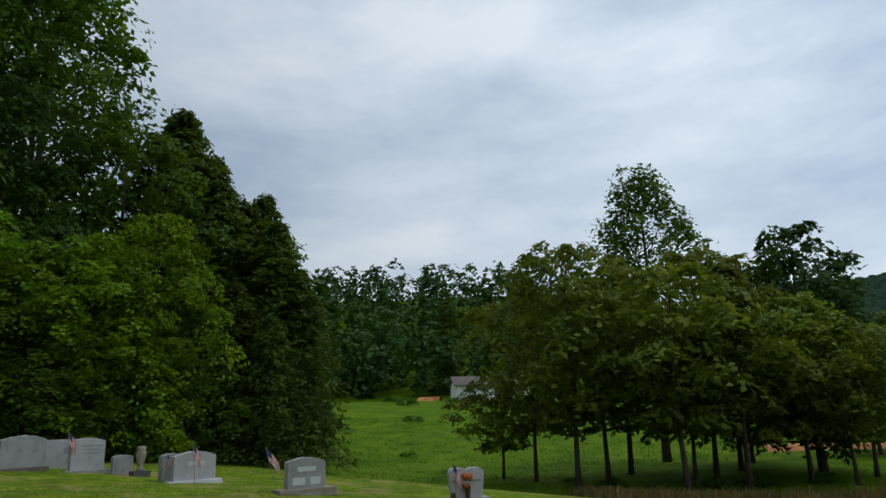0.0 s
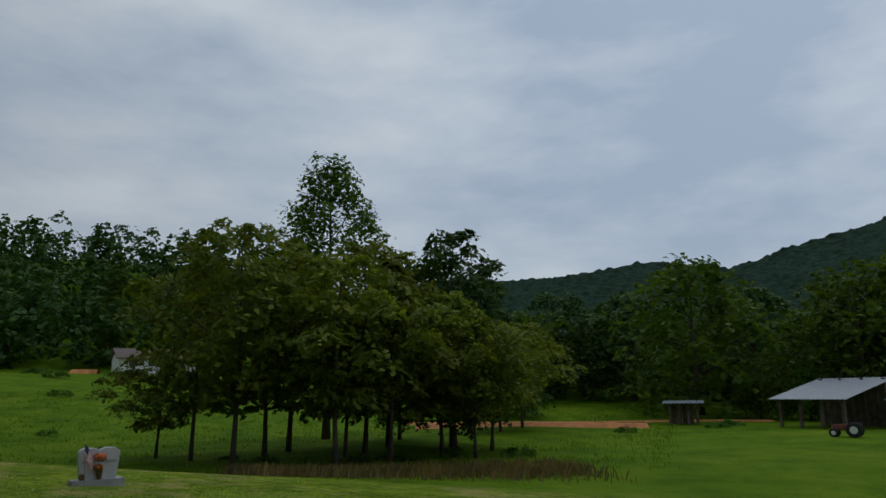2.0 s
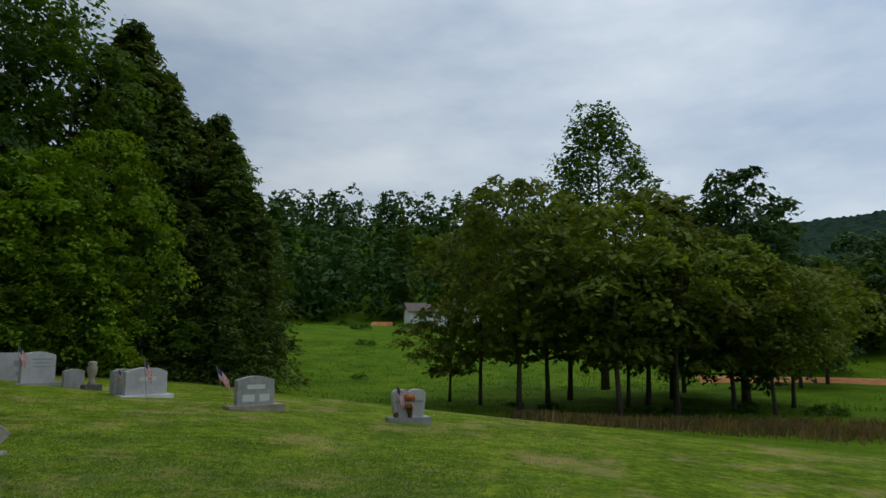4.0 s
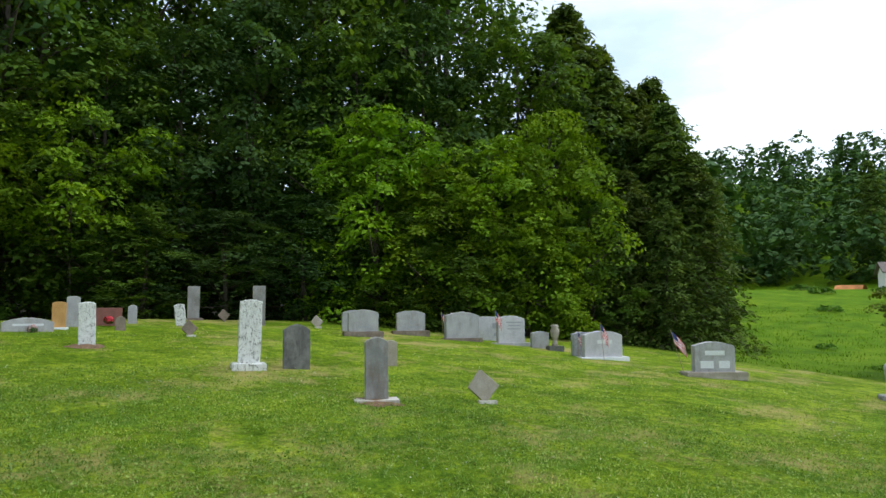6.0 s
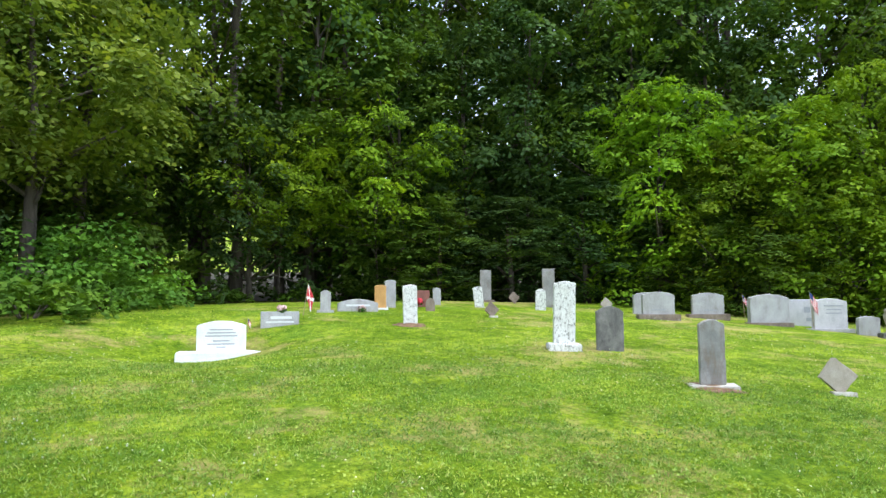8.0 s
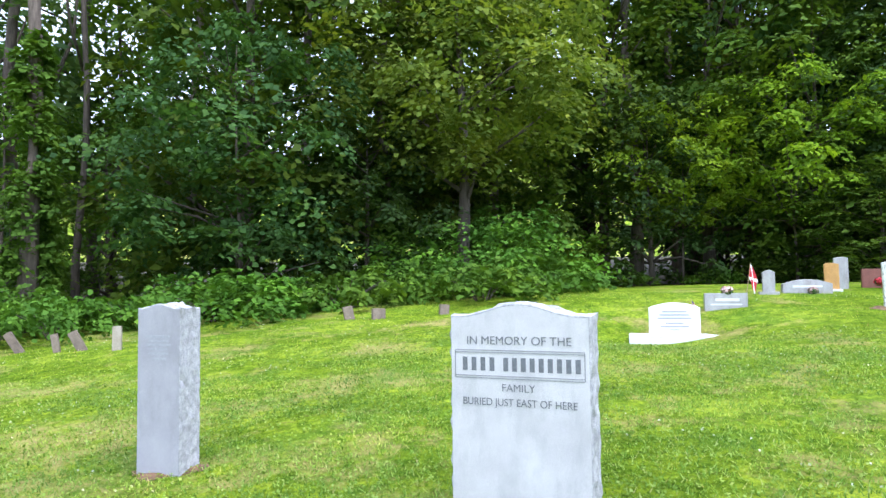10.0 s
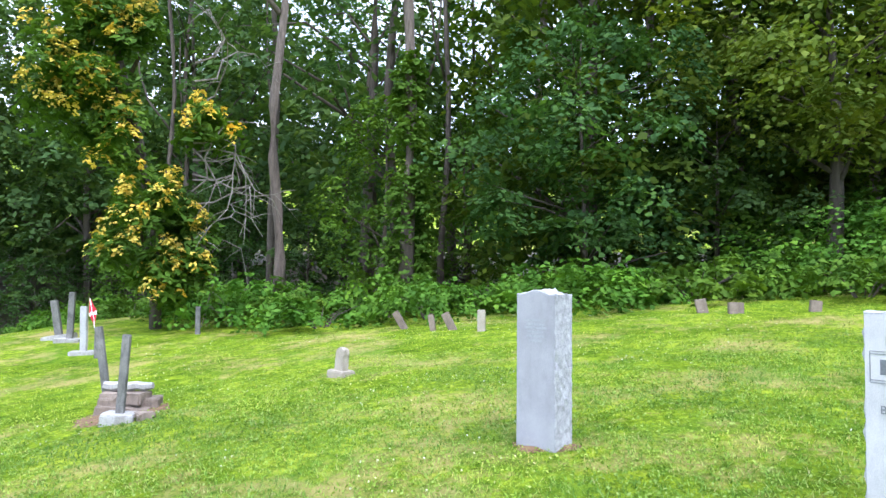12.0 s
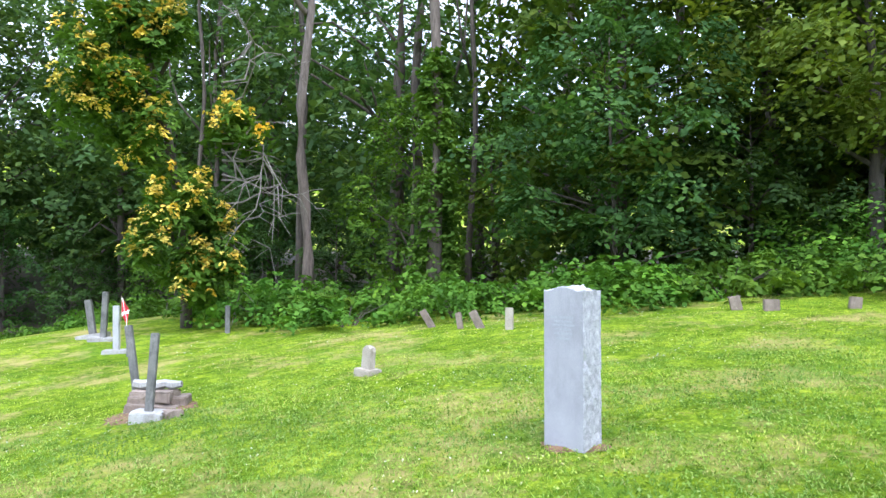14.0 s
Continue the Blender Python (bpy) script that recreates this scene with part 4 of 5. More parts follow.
def weeds(name, seed, count, place, size, mat, label):
    """Standing dry stalks and long grass."""
    g = np.random.default_rng(seed)
    x, y = place(g, count)
    z = np.array([ground_z(px, py) for px, py in zip(x, y)])
    h, t = size * g.uniform(0.4, 1.3, count), g.uniform(0, 6.283, count)
    dx, dy, w = np.cos(t), np.sin(t), 0.012 + h * 0.02
    base = np.stack([x, y, z - 0.05], 1)
    side = np.stack([-dy * w, dx * w, 0 * w], 1)
    lean = (g.uniform(0.1, 0.6, count) * h)
    tip = base + np.stack([dx * lean, dy * lean, h], 1)
    mid = base + np.stack([dx * lean * 0.3, dy * lean * 0.3, h * 0.6], 1)
    tagged(new(name, quads_mesh(name, np.stack([base - side, base + side, mid + side, tip], 1), mat)), label, "weeds", kind="stuff")


M_DRY = leaf_material("dry_stalks", [(0.0, (0.2, 0.15, 0.06)), (0.6, (0.26, 0.2, 0.085)), (1.0, (0.14, 0.19, 0.03))], 0.2)
M_PASTURE = leaf_material("pasture_blades", [(0.0, (0.085, 0.165, 0.01)), (0.6, (0.125, 0.22, 0.014)), (1.0, (0.17, 0.25, 0.03))], 0.3)
def pasture_spots(g, n):
    """Tufts gathered in drifts over the pasture."""
    a, r = g.uniform(radians(-20), radians(40), n // 9), np.sqrt(g.uniform(24 ** 2, 75 ** 2, n // 9))
    k = np.repeat(np.arange(n // 9), 9)
    k = np.concatenate([k, k[:n - len(k)]])
    return (r * np.sin(a))[k] + g.normal(0, 0.25, n), (r * np.cos(a))[k] + g.normal(0, 0.25, n)


weeds("pasture_tufts", 92, 27000, pasture_spots, 0.17, M_PASTURE, "tufts of long green grass in the pasture")
for x, y, k in ((-2.6, 36.5, 0.5), (-6.5, 48.0, 0.5), (-3.5, 62.0, 0.8), (-9.0, 70.0, 0.9), (1.0, 58.0, 0.7), (-12.0, 88.0, 1.2), (-6.0, 92.0, 1.1), (-15.0, 95.0, 1.3), (26.5, 36.0, 0.6), (36.5, 38.0, 0.8), (34.5, 37.0, 0.7)):
    bush(x, y, 1, k, 0.8, "low dark clump of weeds in the pasture")
weeds("dry_weeds", 91, 5000, lambda g, n: (lambda x: (x, 21.6 - 0.16 * x + g.normal(0, 1.1, n) + 0.6))(g.uniform(2.0, 13.5, n)), 0.34, M_DRY, "dry brown weeds along the edge of the mown grass")


# ---- gravestones ----
def outline(kind, w, h):
    """Front outline of a stone, from its lower left corner round to its lower right."""
    n, pts = 14, []
    for i in range(n + 1):
        f = i / n
        x = (f - 0.5) * w
        if kind == "serpentine":
            d = abs(f - 0.5) * 2
            z = h - 0.085 * w * (1 - 0.5 * (1 + math.cos(math.pi * min(1, d * 1.15))))
        elif kind == "round":
            z = h - 0.5 * w + math.sqrt(max(0, 0.25 - (f - 0.5) ** 2)) * w
        elif kind == "arched":
            z = h - 0.22 * w * (2 * f - 1) ** 2
        elif kind == "oval":
            z = h - 0.1 * w * (2 * f - 1) ** 2
        elif kind == "peak":
            z = h - 0.18 * w * abs(2 * f - 1)
        else:
            z = h
        pts.append((x, z))
    return [(-w / 2, 0.0), (-w / 2, pts[0][1] * 0.33), (-w / 2, pts[0][1] * 0.66), *pts, (w / 2, pts[-1][1] * 0.66), (w / 2, pts[-1][1] * 0.33), (w / 2, 0.0)]


def slab(points, t, rough=0.003, seed=0, rings=5, sink=0.06, edge=0.006):
    """An upright slab of the outline, t thick; its edges are softened and, with rough, broken."""
    bm = bmesh.new()
    fine = []
    for (x0, z0), (x1, z1) in zip(points, points[1:]):
        k = max(1, int(math.hypot(x1 - x0, z1 - z0) / 0.05))
        fine += [(x0 + (x1 - x0) * i / k, z0 + (z1 - z0) * i / k) for i in range(k)]
    fine.append(points[-1])
    fine = [(x, z - (sink if z <= 0 else 0)) for x, z in fine]
    cx, cz = 0.0, max(z for _, z in fine) * 0.5
    ys = [-t / 2, -t / 2 + edge] + [-t / 2 + t * k / (rings - 1) for k in range(1, rings - 1)] + [t / 2 - edge, t / 2]
    loops = []
    for j, y in enumerate(ys):
        end = j in (0, len(ys) - 1)
        loop = []
        for i, (x, z) in enumerate(fine):
            dx, dz = x - cx, z - cz
            d = math.hypot(dx, dz)
            o = -edge if end else rough * 1.6 * noise.noise((x * 23 + seed, y * 31, z * 23)) + rough * noise.noise((x * 60, y * 60 + seed, z * 60))
            loop.append(bm.verts.new((x + dx / d * o, y, z + dz / d * o)))
        loops.append(loop)
    for a, b in zip(loops, loops[1:]):
        for i in range(len(fine)):
            k = (i + 1) % len(fine)
            bm.faces.new((a[i], a[k], b[k], b[i]))
    bm.faces.new(loops[0][::-1])
    bm.faces.new(loops[-1])
    bmesh.ops.recalc_face_normals(bm, faces=bm.faces[:])
    return bm


def block(w, d, h, rough=0.006, seed=0, sink=0.05):
    """A squared base stone with worn edges."""
    bm = bmesh.new()
    box(bm, -w / 2, -d / 2, -sink, w / 2, d / 2, h, min(0.012, h * 0.2))
    bmesh.ops.subdivide_edges(bm, edges=[e for e in bm.edges if e.calc_length() > 0.12], cuts=3, use_grid_fill=True)
    for v in bm.verts:
        v.co += Vector((noise.noise(v.co * 17 + Vector((seed, 0, 0))), noise.noise(v.co * 19 + Vector((0, seed, 0))), 0.5 * noise.noise(v.co * 15 + Vector((0, 0, seed))))) * rough
    return bm


def placed(x, y, face, lean=0.0, side=0.0, dz=0.0):
    """A pose on the turf with the front turned to the bearing face, in degrees from east."""
    return pose(x, y, turf_z(x, y) + dz, lean, side, face + 90)


def bars(parent, rows, t, z0, mat, name="inscription"):
    """Lines of lettering that cannot be read, as plain bars just proud of the face."""
    for cx, z, w, h in rows:
        bm = bmesh.new()
        box(bm, cx - w / 2, -t / 2 - 0.004, z0 + z - h / 2, cx + w / 2, -t / 2 + 0.002, z0 + z + h / 2)
        part(name, bm, mat, parent, "line of engraved lettering")


def headstone(x, y, face, kind, w, h, t, mat, label, base=None, base_mat=None, rough=0.003, lean=0.0, side=0.0, rows=(), row_mat=None, name="headstone", seed=0, dz=0.0):
    """A stone on the grass, with or without a base: base is its width, depth and height."""
    ob = empty(name, placed(x, y, face, lean, side, dz), label, "gravestone", "gravestones on the knoll")
    z0 = 0.0
    if base:
        part("base", block(base[0], base[1], base[2], 0.008, seed), base_mat or mat, ob)
        z0 = base[2]
    die = part("die", slab(outline(kind, w, h), t, rough, seed, sink=0.06 if not base else 0.01), mat, ob)
    die.location.z = z0
    if rows:
        bars(ob, rows, t, z0, row_mat or M_LETTER_SOFT)
    return ob


def text_on(parent, words, x, z, size, t, mat, stretch=1.0):
    cu = bpy.data.curves.new("lettering", "FONT")
    cu.body, cu.size, cu.align_x, cu.extrude, cu.offset = words, size, "CENTER", 0.002, -0.0004
    cu.materials.append(mat)
    ob = new("lettering", cu)
    ob.parent = parent
    ob.matrix_local = Matrix.LocRotScale((x, -t / 2 - 0.003, z), Euler((radians(90), 0, 0)), (stretch, 1, 1))
    return tagged(ob, "engraved capital letters")


def memorial(x, y, face):
    """The tall memorial with a broken-edged border and an engraved dedication."""
    w, h, t = 0.745, 1.125, 0.21
    ob = empty("memorial_stone", placed(x, y, face), "tall pale grey granite family memorial with engraved dedication, rough edges", "gravestone", "gravestones on the knoll")
    part("die", slab(outline("serpentine", w, h), t, 0.011, 3, 7), M_GRANITE_ROUGH, ob)
    bm = bmesh.new()
    pts = [(px * 0.985, pz - 0.012) for px, pz in outline("serpentine", w, h)]
    vs = [bm.verts.new((px, -t / 2 - 0.002, max(pz, 0.0))) for px, pz in pts]
    bm.faces.new(vs)
    bmesh.ops.recalc_face_normals(bm, faces=bm.faces[:])
    part("polished_face", bm, M_GRANITE_FACE, ob, "smooth sawn granite face")
    text_on(ob, "IN MEMORY OF THE", 0.0, 0.91, 0.062, t, M_LETTER)
    text_on(ob, "FAMILY", 0.0, 0.67, 0.055, t, M_LETTER)
    text_on(ob, "BURIED JUST EAST OF HERE", 0.0, 0.595, 0.055, t, M_LETTER, 0.9)
    for z in (0.88, 0.868, 0.747, 0.735):
        bm = bmesh.new()
        box(bm, -0.345, -t / 2 - 0.005, z - 0.0014, 0.345, -t / 2, z + 0.0014)
        part("border_line", bm, M_LETTER_MID, ob, "engraved line round the name")
    for px in (-0.345, 0.345):
        bm = bmesh.new()
        box(bm, px - 0.0018, -t / 2 - 0.005, 0.737, px + 0.0018, -t / 2, 0.878)
        part("border_line", bm, M_LETTER_MID, ob, "engraved line round the name")
    bars(ob, [(-0.29 + 0.05 * k, 0.808, 0.026, 0.07) for k in range(4)] + [(-0.065 + 0.047 * k, 0.808, 0.026, 0.07) for k in range(9)], t, 0, M_LETTER, "name_bar")
    return ob


def pillar_stone(x, y, face):
    w, h, t = 0.35, 1.14, 0.21
    ob = empty("pillar_stone", placed(x, y, face), "tall narrow grey granite marker with a smooth face and rough sides", "gravestone", "gravestones on the knoll")
    part("die", slab(outline("serpentine", w, h), t, 0.01, 8, 7), M_GRANITE_ROUGH, ob)
    bm = bmesh.new()
    bm.faces.new([bm.verts.new((px * 0.975, -t / 2 - 0.002, max(pz - 0.008, 0))) for px, pz in outline("serpentine", w, h)])
    bmesh.ops.recalc_face_normals(bm, faces=bm.faces[:])
    # the face's shade comes from the darker granite colour
    part("polished_face", bm, M_GRANITE_DARK, ob, "smooth sawn granite face")
    bars(ob, [(-0.01, 0.92, 0.2, 0.014), (0, 0.89, 0.16, 0.014), (0, 0.865, 0.2, 0.014), (0, 0.835, 0.14, 0.014), (0.0, 0.805, 0.16, 0.014), (0.0, 0.77, 0.12, 0.014)], t, 0, M_LETTER_SOFT)
    return ob


def flag(x, y, face, h, cloth_w, cloth_h, rebel=False, lean=0.0, dz=0.0):
    ob = empty("flag", placed(x, y, face, 0, lean, dz), "small drooping red flag with a pale cross on a stick" if rebel else "small striped flag on a wooden stick in the grass", "flag", "grave flags")
    bm = bmesh.new()
    tube(bm, [(0, 0, -0.05), (0, 0, h)], [0.006, 0.005], 6)
    part("stick", bm, M_STICK, ob)
    bm = bmesh.new()
    nx, nz = 12, 13
    grid = []
    for i in range(nx + 1):
        f = i / nx
        col = []
        for j in range(nz + 1):
            g = j / nz
            col.append(bm.verts.new((cloth_w * 0.42 * f * (1 - 0.2 * g), 0.018 * math.sin(f * 9 + g * 2) * (0.3 + f), h - 0.02 - cloth_h * g - 0.75 * cloth_w * f ** 1.2)))
        grid.append(col)
    for i in range(nx):
        for j in range(nz):
            fc = bm.faces.new((grid[i][j], grid[i + 1][j], grid[i + 1][j + 1], grid[i][j + 1]))
            if rebel:
                d = min(abs(i / nx - j / nz), abs(1 - i / nx - j / nz))
                fc.material_index = 1 if d < 0.1 else 0
            else:
                fc.material_index = 2 if i < 5 and j < 7 else j % 2
    cloth = part("cloth", bm, M_RED, ob, smooth=True)
    cloth.data.materials.append(M_WHITE)
    cloth.data.materials.append(M_BLUE)
    return ob


def flowers(x, y, z, r, mat, label, turn=0.0):
    """A bunch of cloth flowers."""
    g = np.random.default_rng(int(abs(x * 100) + abs(y * 10)))
    ob = empty("flower_bunch", pose(x, y, z, 0, 0, turn), label, "flowers")
    d = unit(g.normal(size=(90, 3)) + np.array([0, 0, 0.6]))
    p = new("petals", quads_mesh("petals", leaves(g, d * r * g.uniform(0.5, 1, 90)[:, None] * np.array([1.3, 0.8, 0.8]) + np.array([0, 0, r * 0.5]), d, r * 0.55, 0.8), mat))
    p.parent = ob
    d = unit(g.normal(size=(50, 3)))
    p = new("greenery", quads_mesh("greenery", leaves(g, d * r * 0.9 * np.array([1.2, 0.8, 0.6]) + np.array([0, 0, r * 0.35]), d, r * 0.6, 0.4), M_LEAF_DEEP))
    p.parent = ob
    return ob


FACE = -20
memorial(-5.21, -1.31, -27)
pillar_stone(-6.50, -3.55, -22)

# white marble marker on a wide plinth
headstone(-12.1, 2.34, -19, "oval", 0.76, 0.49, 0.12, M_MARBLE, "white marble marker with faint lettering on a wide plinth", (1.37, 0.36, 0.11), rows=[(0, 0.35, 0.36, 0.018), (0, 0.30, 0.44, 0.018), (0, 0.25, 0.5, 0.018), (0, 0.17, 0.26, 0.018), (0, 0.12, 0.42, 0.018), (0, 0.07, 0.14, 0.018)], seed=4)
# old tablets
M_PALE_FOOT = stone_material("pale_tan_footing", [(0.3, (0.45, 0.41, 0.36)), (0.7, (0.6, 0.57, 0.52))], 9, 160, (0.25, 0.17, 0.1), 0.5, 0.9, 0.5)
headstone(-8.27, 6.24, -32, "oval", 0.31, 0.90, 0.10, M_LICHEN, "tall white marble tablet blotched with dark lichen, on a plinth", (0.48, 0.3, 0.09), M_LICHEN, 0.008, 1.5, 1.0, seed=5, name="marble_tablet")
headstone(-7.95, 6.85, -36, "arched", 0.39, 0.65, 0.09, M_DARK_STONE, "dark weathered round-topped tablet set in the grass", rough=0.006, lean=-2, seed=6, name="dark_tablet")
headstone(-5.62, 6.02, -42, "arched", 0.27, 0.72, 0.10, M_GREY_TABLET, "narrow grey-brown tablet with a cracked face on a thin slab", (0.52, 0.28, 0.03), M_PALE_FOOT, 0.006, 1, -0.5, seed=7, name="narrow_tablet")
headstone(-7.54, 8.51, -42, "arched", 0.18, 0.41, 0.08, M_TAN_STONE, "small tan tablet behind a taller stone", rough=0.01, seed=9, name="small_tablet")


def diamond(x, y, face, s, t, mat, label, foot=True):
    ob = empty("diamond_stone", placed(x, y, face, -6), label, "gravestone", "gravestones on the knoll")
    pts = [(0.0, 0.0), (-0.5 * s, 0.47 * s), (-0.14 * s, 1.02 * s), (-0.06 * s, 1.03 * s), (0.5 * s, 0.52 * s), (0.07 * s, 0.0)]
    part("die", slab(pts, t, 0.008, 11, sink=0.02), mat, ob)
    if foot:
        foot = part("footing", block(0.6 * s, 0.2, 0.025, 0.012, 12), M_PALE_FOOT, ob)
        foot.location.x = 0.12 * s
    return ob


diamond(-4.78, 7.03, -50, 0.38, 0.09, M_TAN_STONE, "tan fieldstone set on its corner like a diamond")
diamond(-12.3, 7.93, -33, 0.3, 0.1, M_BROWN_STONE, "small brown stone set on its corner")
diamond(-13.03, 12.02, -43, 0.3, 0.1, M_TAN_STONE, "small tan stone set on its corner")
diamond(-15.3, 10.9, -36, 0.3, 0.1, M_BROWN_STONE, "small brown stone beside a taller shaft", False)
headstone(-16.05, 10.5, -34, "flat", 0.30, 0.82, 0.14, M_GREY_TABLET, "grey stone shaft at the top of the knoll", (0.5, 0.3, 0.05), M_BROWN_STONE, 0.006, seed=13, name="stone_shaft")
headstone(-14.03, 11.0, -39, "flat", 0.31, 0.97, 0.14, M_GREY_TABLET, "grey stone shaft at the top of the knoll", None, None, 0.006, seed=14, name="stone_shaft")
headstone(-13.4, 10.2, -39, "arched", 0.24, 0.5, 0.1, M_LICHEN, "lichened pale tablet beside a shaft", rough=0.008, seed=15, name="small_tablet")
headstone(-14.18, 8.96, -33, "oval", 0.22, 0.49, 0.09, M_LICHEN, "leaning pale lichened tablet", None, None, 0.006, 2, -7, seed=16, name="small_tablet")
headstone(-14.9, 8.2, -29, "arched", 0.19, 0.41, 0.09, M_GRANITE, "small grey tablet on the crest", seed=17, name="small_tablet")
headstone(-13.63, 7.24, -29, "round", 0.2, 0.28, 0.08, M_BROWN_STONE, "little brown round-topped marker", seed=18, name="small_marker")
headstone(-14.6, 7.5, -27, "flat", 0.52, 0.37, 0.14, M_RED_STONE, "red granite headstone with red flowers before it", None, None, 0.004, seed=19)
headstone(-14.58, 6.75, -25, "oval", 0.25, 0.62, 0.1, M_GRANITE, "tall grey tablet on the crest", None, None, 0.004, seed=20, name="small_tablet")
headstone(-14.19, 6.3, -25, "oval", 0.25, 0.5, 0.09, M_ORANGE, "orange-stained tablet on a pale footing", (0.34, 0.24, 0.03), M_MARBLE, 0.005, seed=21, name="orange_tablet")
headstone(-11.62, 5.59, -27, "oval", 0.255, 0.72, 0.1, M_LICHEN, "white tablet blotched with lichen in bare red earth", None, None, 0.008, 1, -1.5, seed=22, name="marble_tablet")
headstone(-13.92, 5.63, -20, "oval", 0.84, 0.25, 0.16, M_GRANITE, "long low grey granite marker", None, None, 0.004, rows=[(0, 0.12, 0.5, 0.04)], row_mat=M_PALE_LETTER, seed=23)
headstone(-13.92, 4.9, -20, "arched", 0.21, 0.40, 0.1, M_GRANITE, "small grey tablet on a low base", (0.34, 0.2, 0.04), M_GRANITE, seed=24, name="small_tablet")
headstone(-13.07, 3.65, -18, "flat", 0.69, 0.25, 0.16, M_GRANITE, "low grey granite marker with flowers on top", None, None, 0.003, rows=[(0.02, 0.14, 0.38, 0.05), (0, 0.06, 0.5, 0.025)], row_mat=M_PALE_LETTER, seed=25)

# family stones along the lower row
G = "gravestones on the knoll"
headstone(-11.2, 11.75, -38, "oval", 0.70, 0.50, 0.18, M_GRANITE, "grey granite headstone on a broad base", (0.92, 0.36, 0.11), M_BROWN_STONE, 0.006, rows=[(0, 0.1, 0.3, 0.03)], seed=26)
headstone(-12.1, 12.4, -38, "oval", 0.62, 0.52, 0.16, M_GRANITE, "grey granite headstone behind another", None, None, 0.006, seed=27)
headstone(-11.2, 13.5, -40, "oval", 0.72, 0.50, 0.18, M_GRANITE, "grey granite headstone on a rough brown base", (0.95, 0.36, 0.11), M_BROWN_STONE, 0.006, rows=[(0.05, 0.09, 0.3, 0.03)], seed=28)
headstone(-10.0, 14.05, -36, "oval", 0.86, 0.64, 0.2, M_GRANITE, "large plain grey granite headstone", (1.0, 0.34, 0.06), M_BROWN_STONE, 0.01, seed=29)
headstone(-9.95, 15.3, -40, "flat", 0.70, 0.62, 0.16, M_GRANITE_FACE, "pale granite headstone with an oval carved panel", None, None, 0.004, rows=[(0.1, 0.38, 0.14, 0.14), (0.18, 0.15, 0.22, 0.08)], row_mat=M_LETTER_SOFT, seed=30)
headstone(-8.95, 14.65, -40, "oval", 0.68, 0.66, 0.18, M_GRANITE_FACE, "upright pale grey granite headstone with lettering", (0.92, 0.34, 0.05), M_GRANITE, 0.005, rows=[(0.06, 0.5, 0.4, 0.03), (0.06, 0.42, 0.3, 0.025), (0.06, 0.34, 0.34, 0.025)], seed=31)
headstone(-8.2, 14.75, -42, "oval", 0.42, 0.40, 0.14, M_GRANITE, "small grey granite marker beside a larger stone", None, None, 0.005, seed=32)
headstone(-6.25, 13.95, -42, "oval", 0.86, 0.55, 0.18, M_GRANITE_FACE, "pale grey granite family headstone with carved border", (1.1, 0.36, 0.05), M_MARBLE, 0.006, rows=[(0.02, 0.32, 0.34, 0.08)], row_mat=M_PALE_LETTER, seed=33)
headstone(-6.75, 14.0, -42, "oval", 0.42, 0.53, 0.2, M_GRANITE_ROUGH, "rough-edged granite headstone behind a wider one", None, None, 0.012, seed=34)
headstone(-3.72, 13.1, -52, "oval", 0.74, 0.54, 0.18, M_GRANITE, "grey granite family headstone with a pale name panel", (1.12, 0.4, 0.11), M_TAN_STONE, 0.008, rows=[(0.0, 0.34, 0.36, 0.085), (-0.15, 0.13, 0.24, 0.13), (0.17, 0.13, 0.2, 0.13)], row_mat=M_PALE_LETTER, seed=35)


def heart_stone(x, y, face):
    ob = empty("heart_stone", placed(x, y, face), "grey granite double-heart headstone with flowers on its middle", "gravestone", G)
    part("base", block(0.86, 0.36, 0.11, 0.008, 40), M_GRANITE, ob)
    for s in (-1, 1):
        pts = []
        for i in range(25):
            a = math.pi * (i / 24)
            pts.append((s * 0.165 - math.cos(a) * 0.17, 0.40 + 0.13 * abs(math.sin(a)) ** 0.7 + 0.02 * abs(math.cos(a))))
        pts = [(s * 0.165 - 0.12, 0.0), (s * 0.165 - 0.16, 0.22), *pts, (s * 0.165 + 0.16, 0.22), (s * 0.165 + 0.12, 0.0)]
        h = part("heart", slab(pts, 0.16, 0.008, 41 + s, sink=0.01), M_GRANITE_FACE, ob)
        h.location.z = 0.11
    bars(ob, [(-0.18, 0.3, 0.2, 0.05), (0.18, 0.3, 0.2, 0.05)], 0.17, 0.11, M_LETTER_SOFT)
    bm = bmesh.new()
    tube(bm, [(-0.27, -0.1, 0.16), (-0.27, -0.115, 0.16)], [0.055, 0.05], 16)
    part("medallion", bm, M_BRONZE, ob, "round bronze medallion")
    bm = bmesh.new()
    tube(bm, [(0.0, -0.13, 0.0), (0, -0.13, 0.16), (0, -0.13, 0.3)], [0.035, 0.045, 0.06], 12)
    part("vase", bm, M_BRONZE, ob, "dark bronze vase")
    return ob


heart_stone(-0.76, 13.5, -72)
flowers(-0.72, 13.33, ground_z(-0.72, 13.33) + 0.42, 0.095, M_ORANGE_PETAL, "orange and white cloth flowers in a vase")
flowers(-0.74, 13.33, ground_z(-0.74, 13.33) + 0.26, 0.075, M_ORANGE_PETAL, "orange cloth flowers hanging at the vase")
flag(-0.92, 13.22, -72, 0.74, 0.34, 0.24, lean=-4)
flag(-4.2, 12.95, -52, 0.85, 0.42, 0.26, lean=-16)
flag(-6.05, 13.6, -42, 0.8, 0.36, 0.26, lean=-6)
flag(-6.7, 13.72, -42, 0.56, 0.24, 0.16)
flag(-9.1, 14.3, -40, 0.86, 0.36, 0.26, lean=-5)
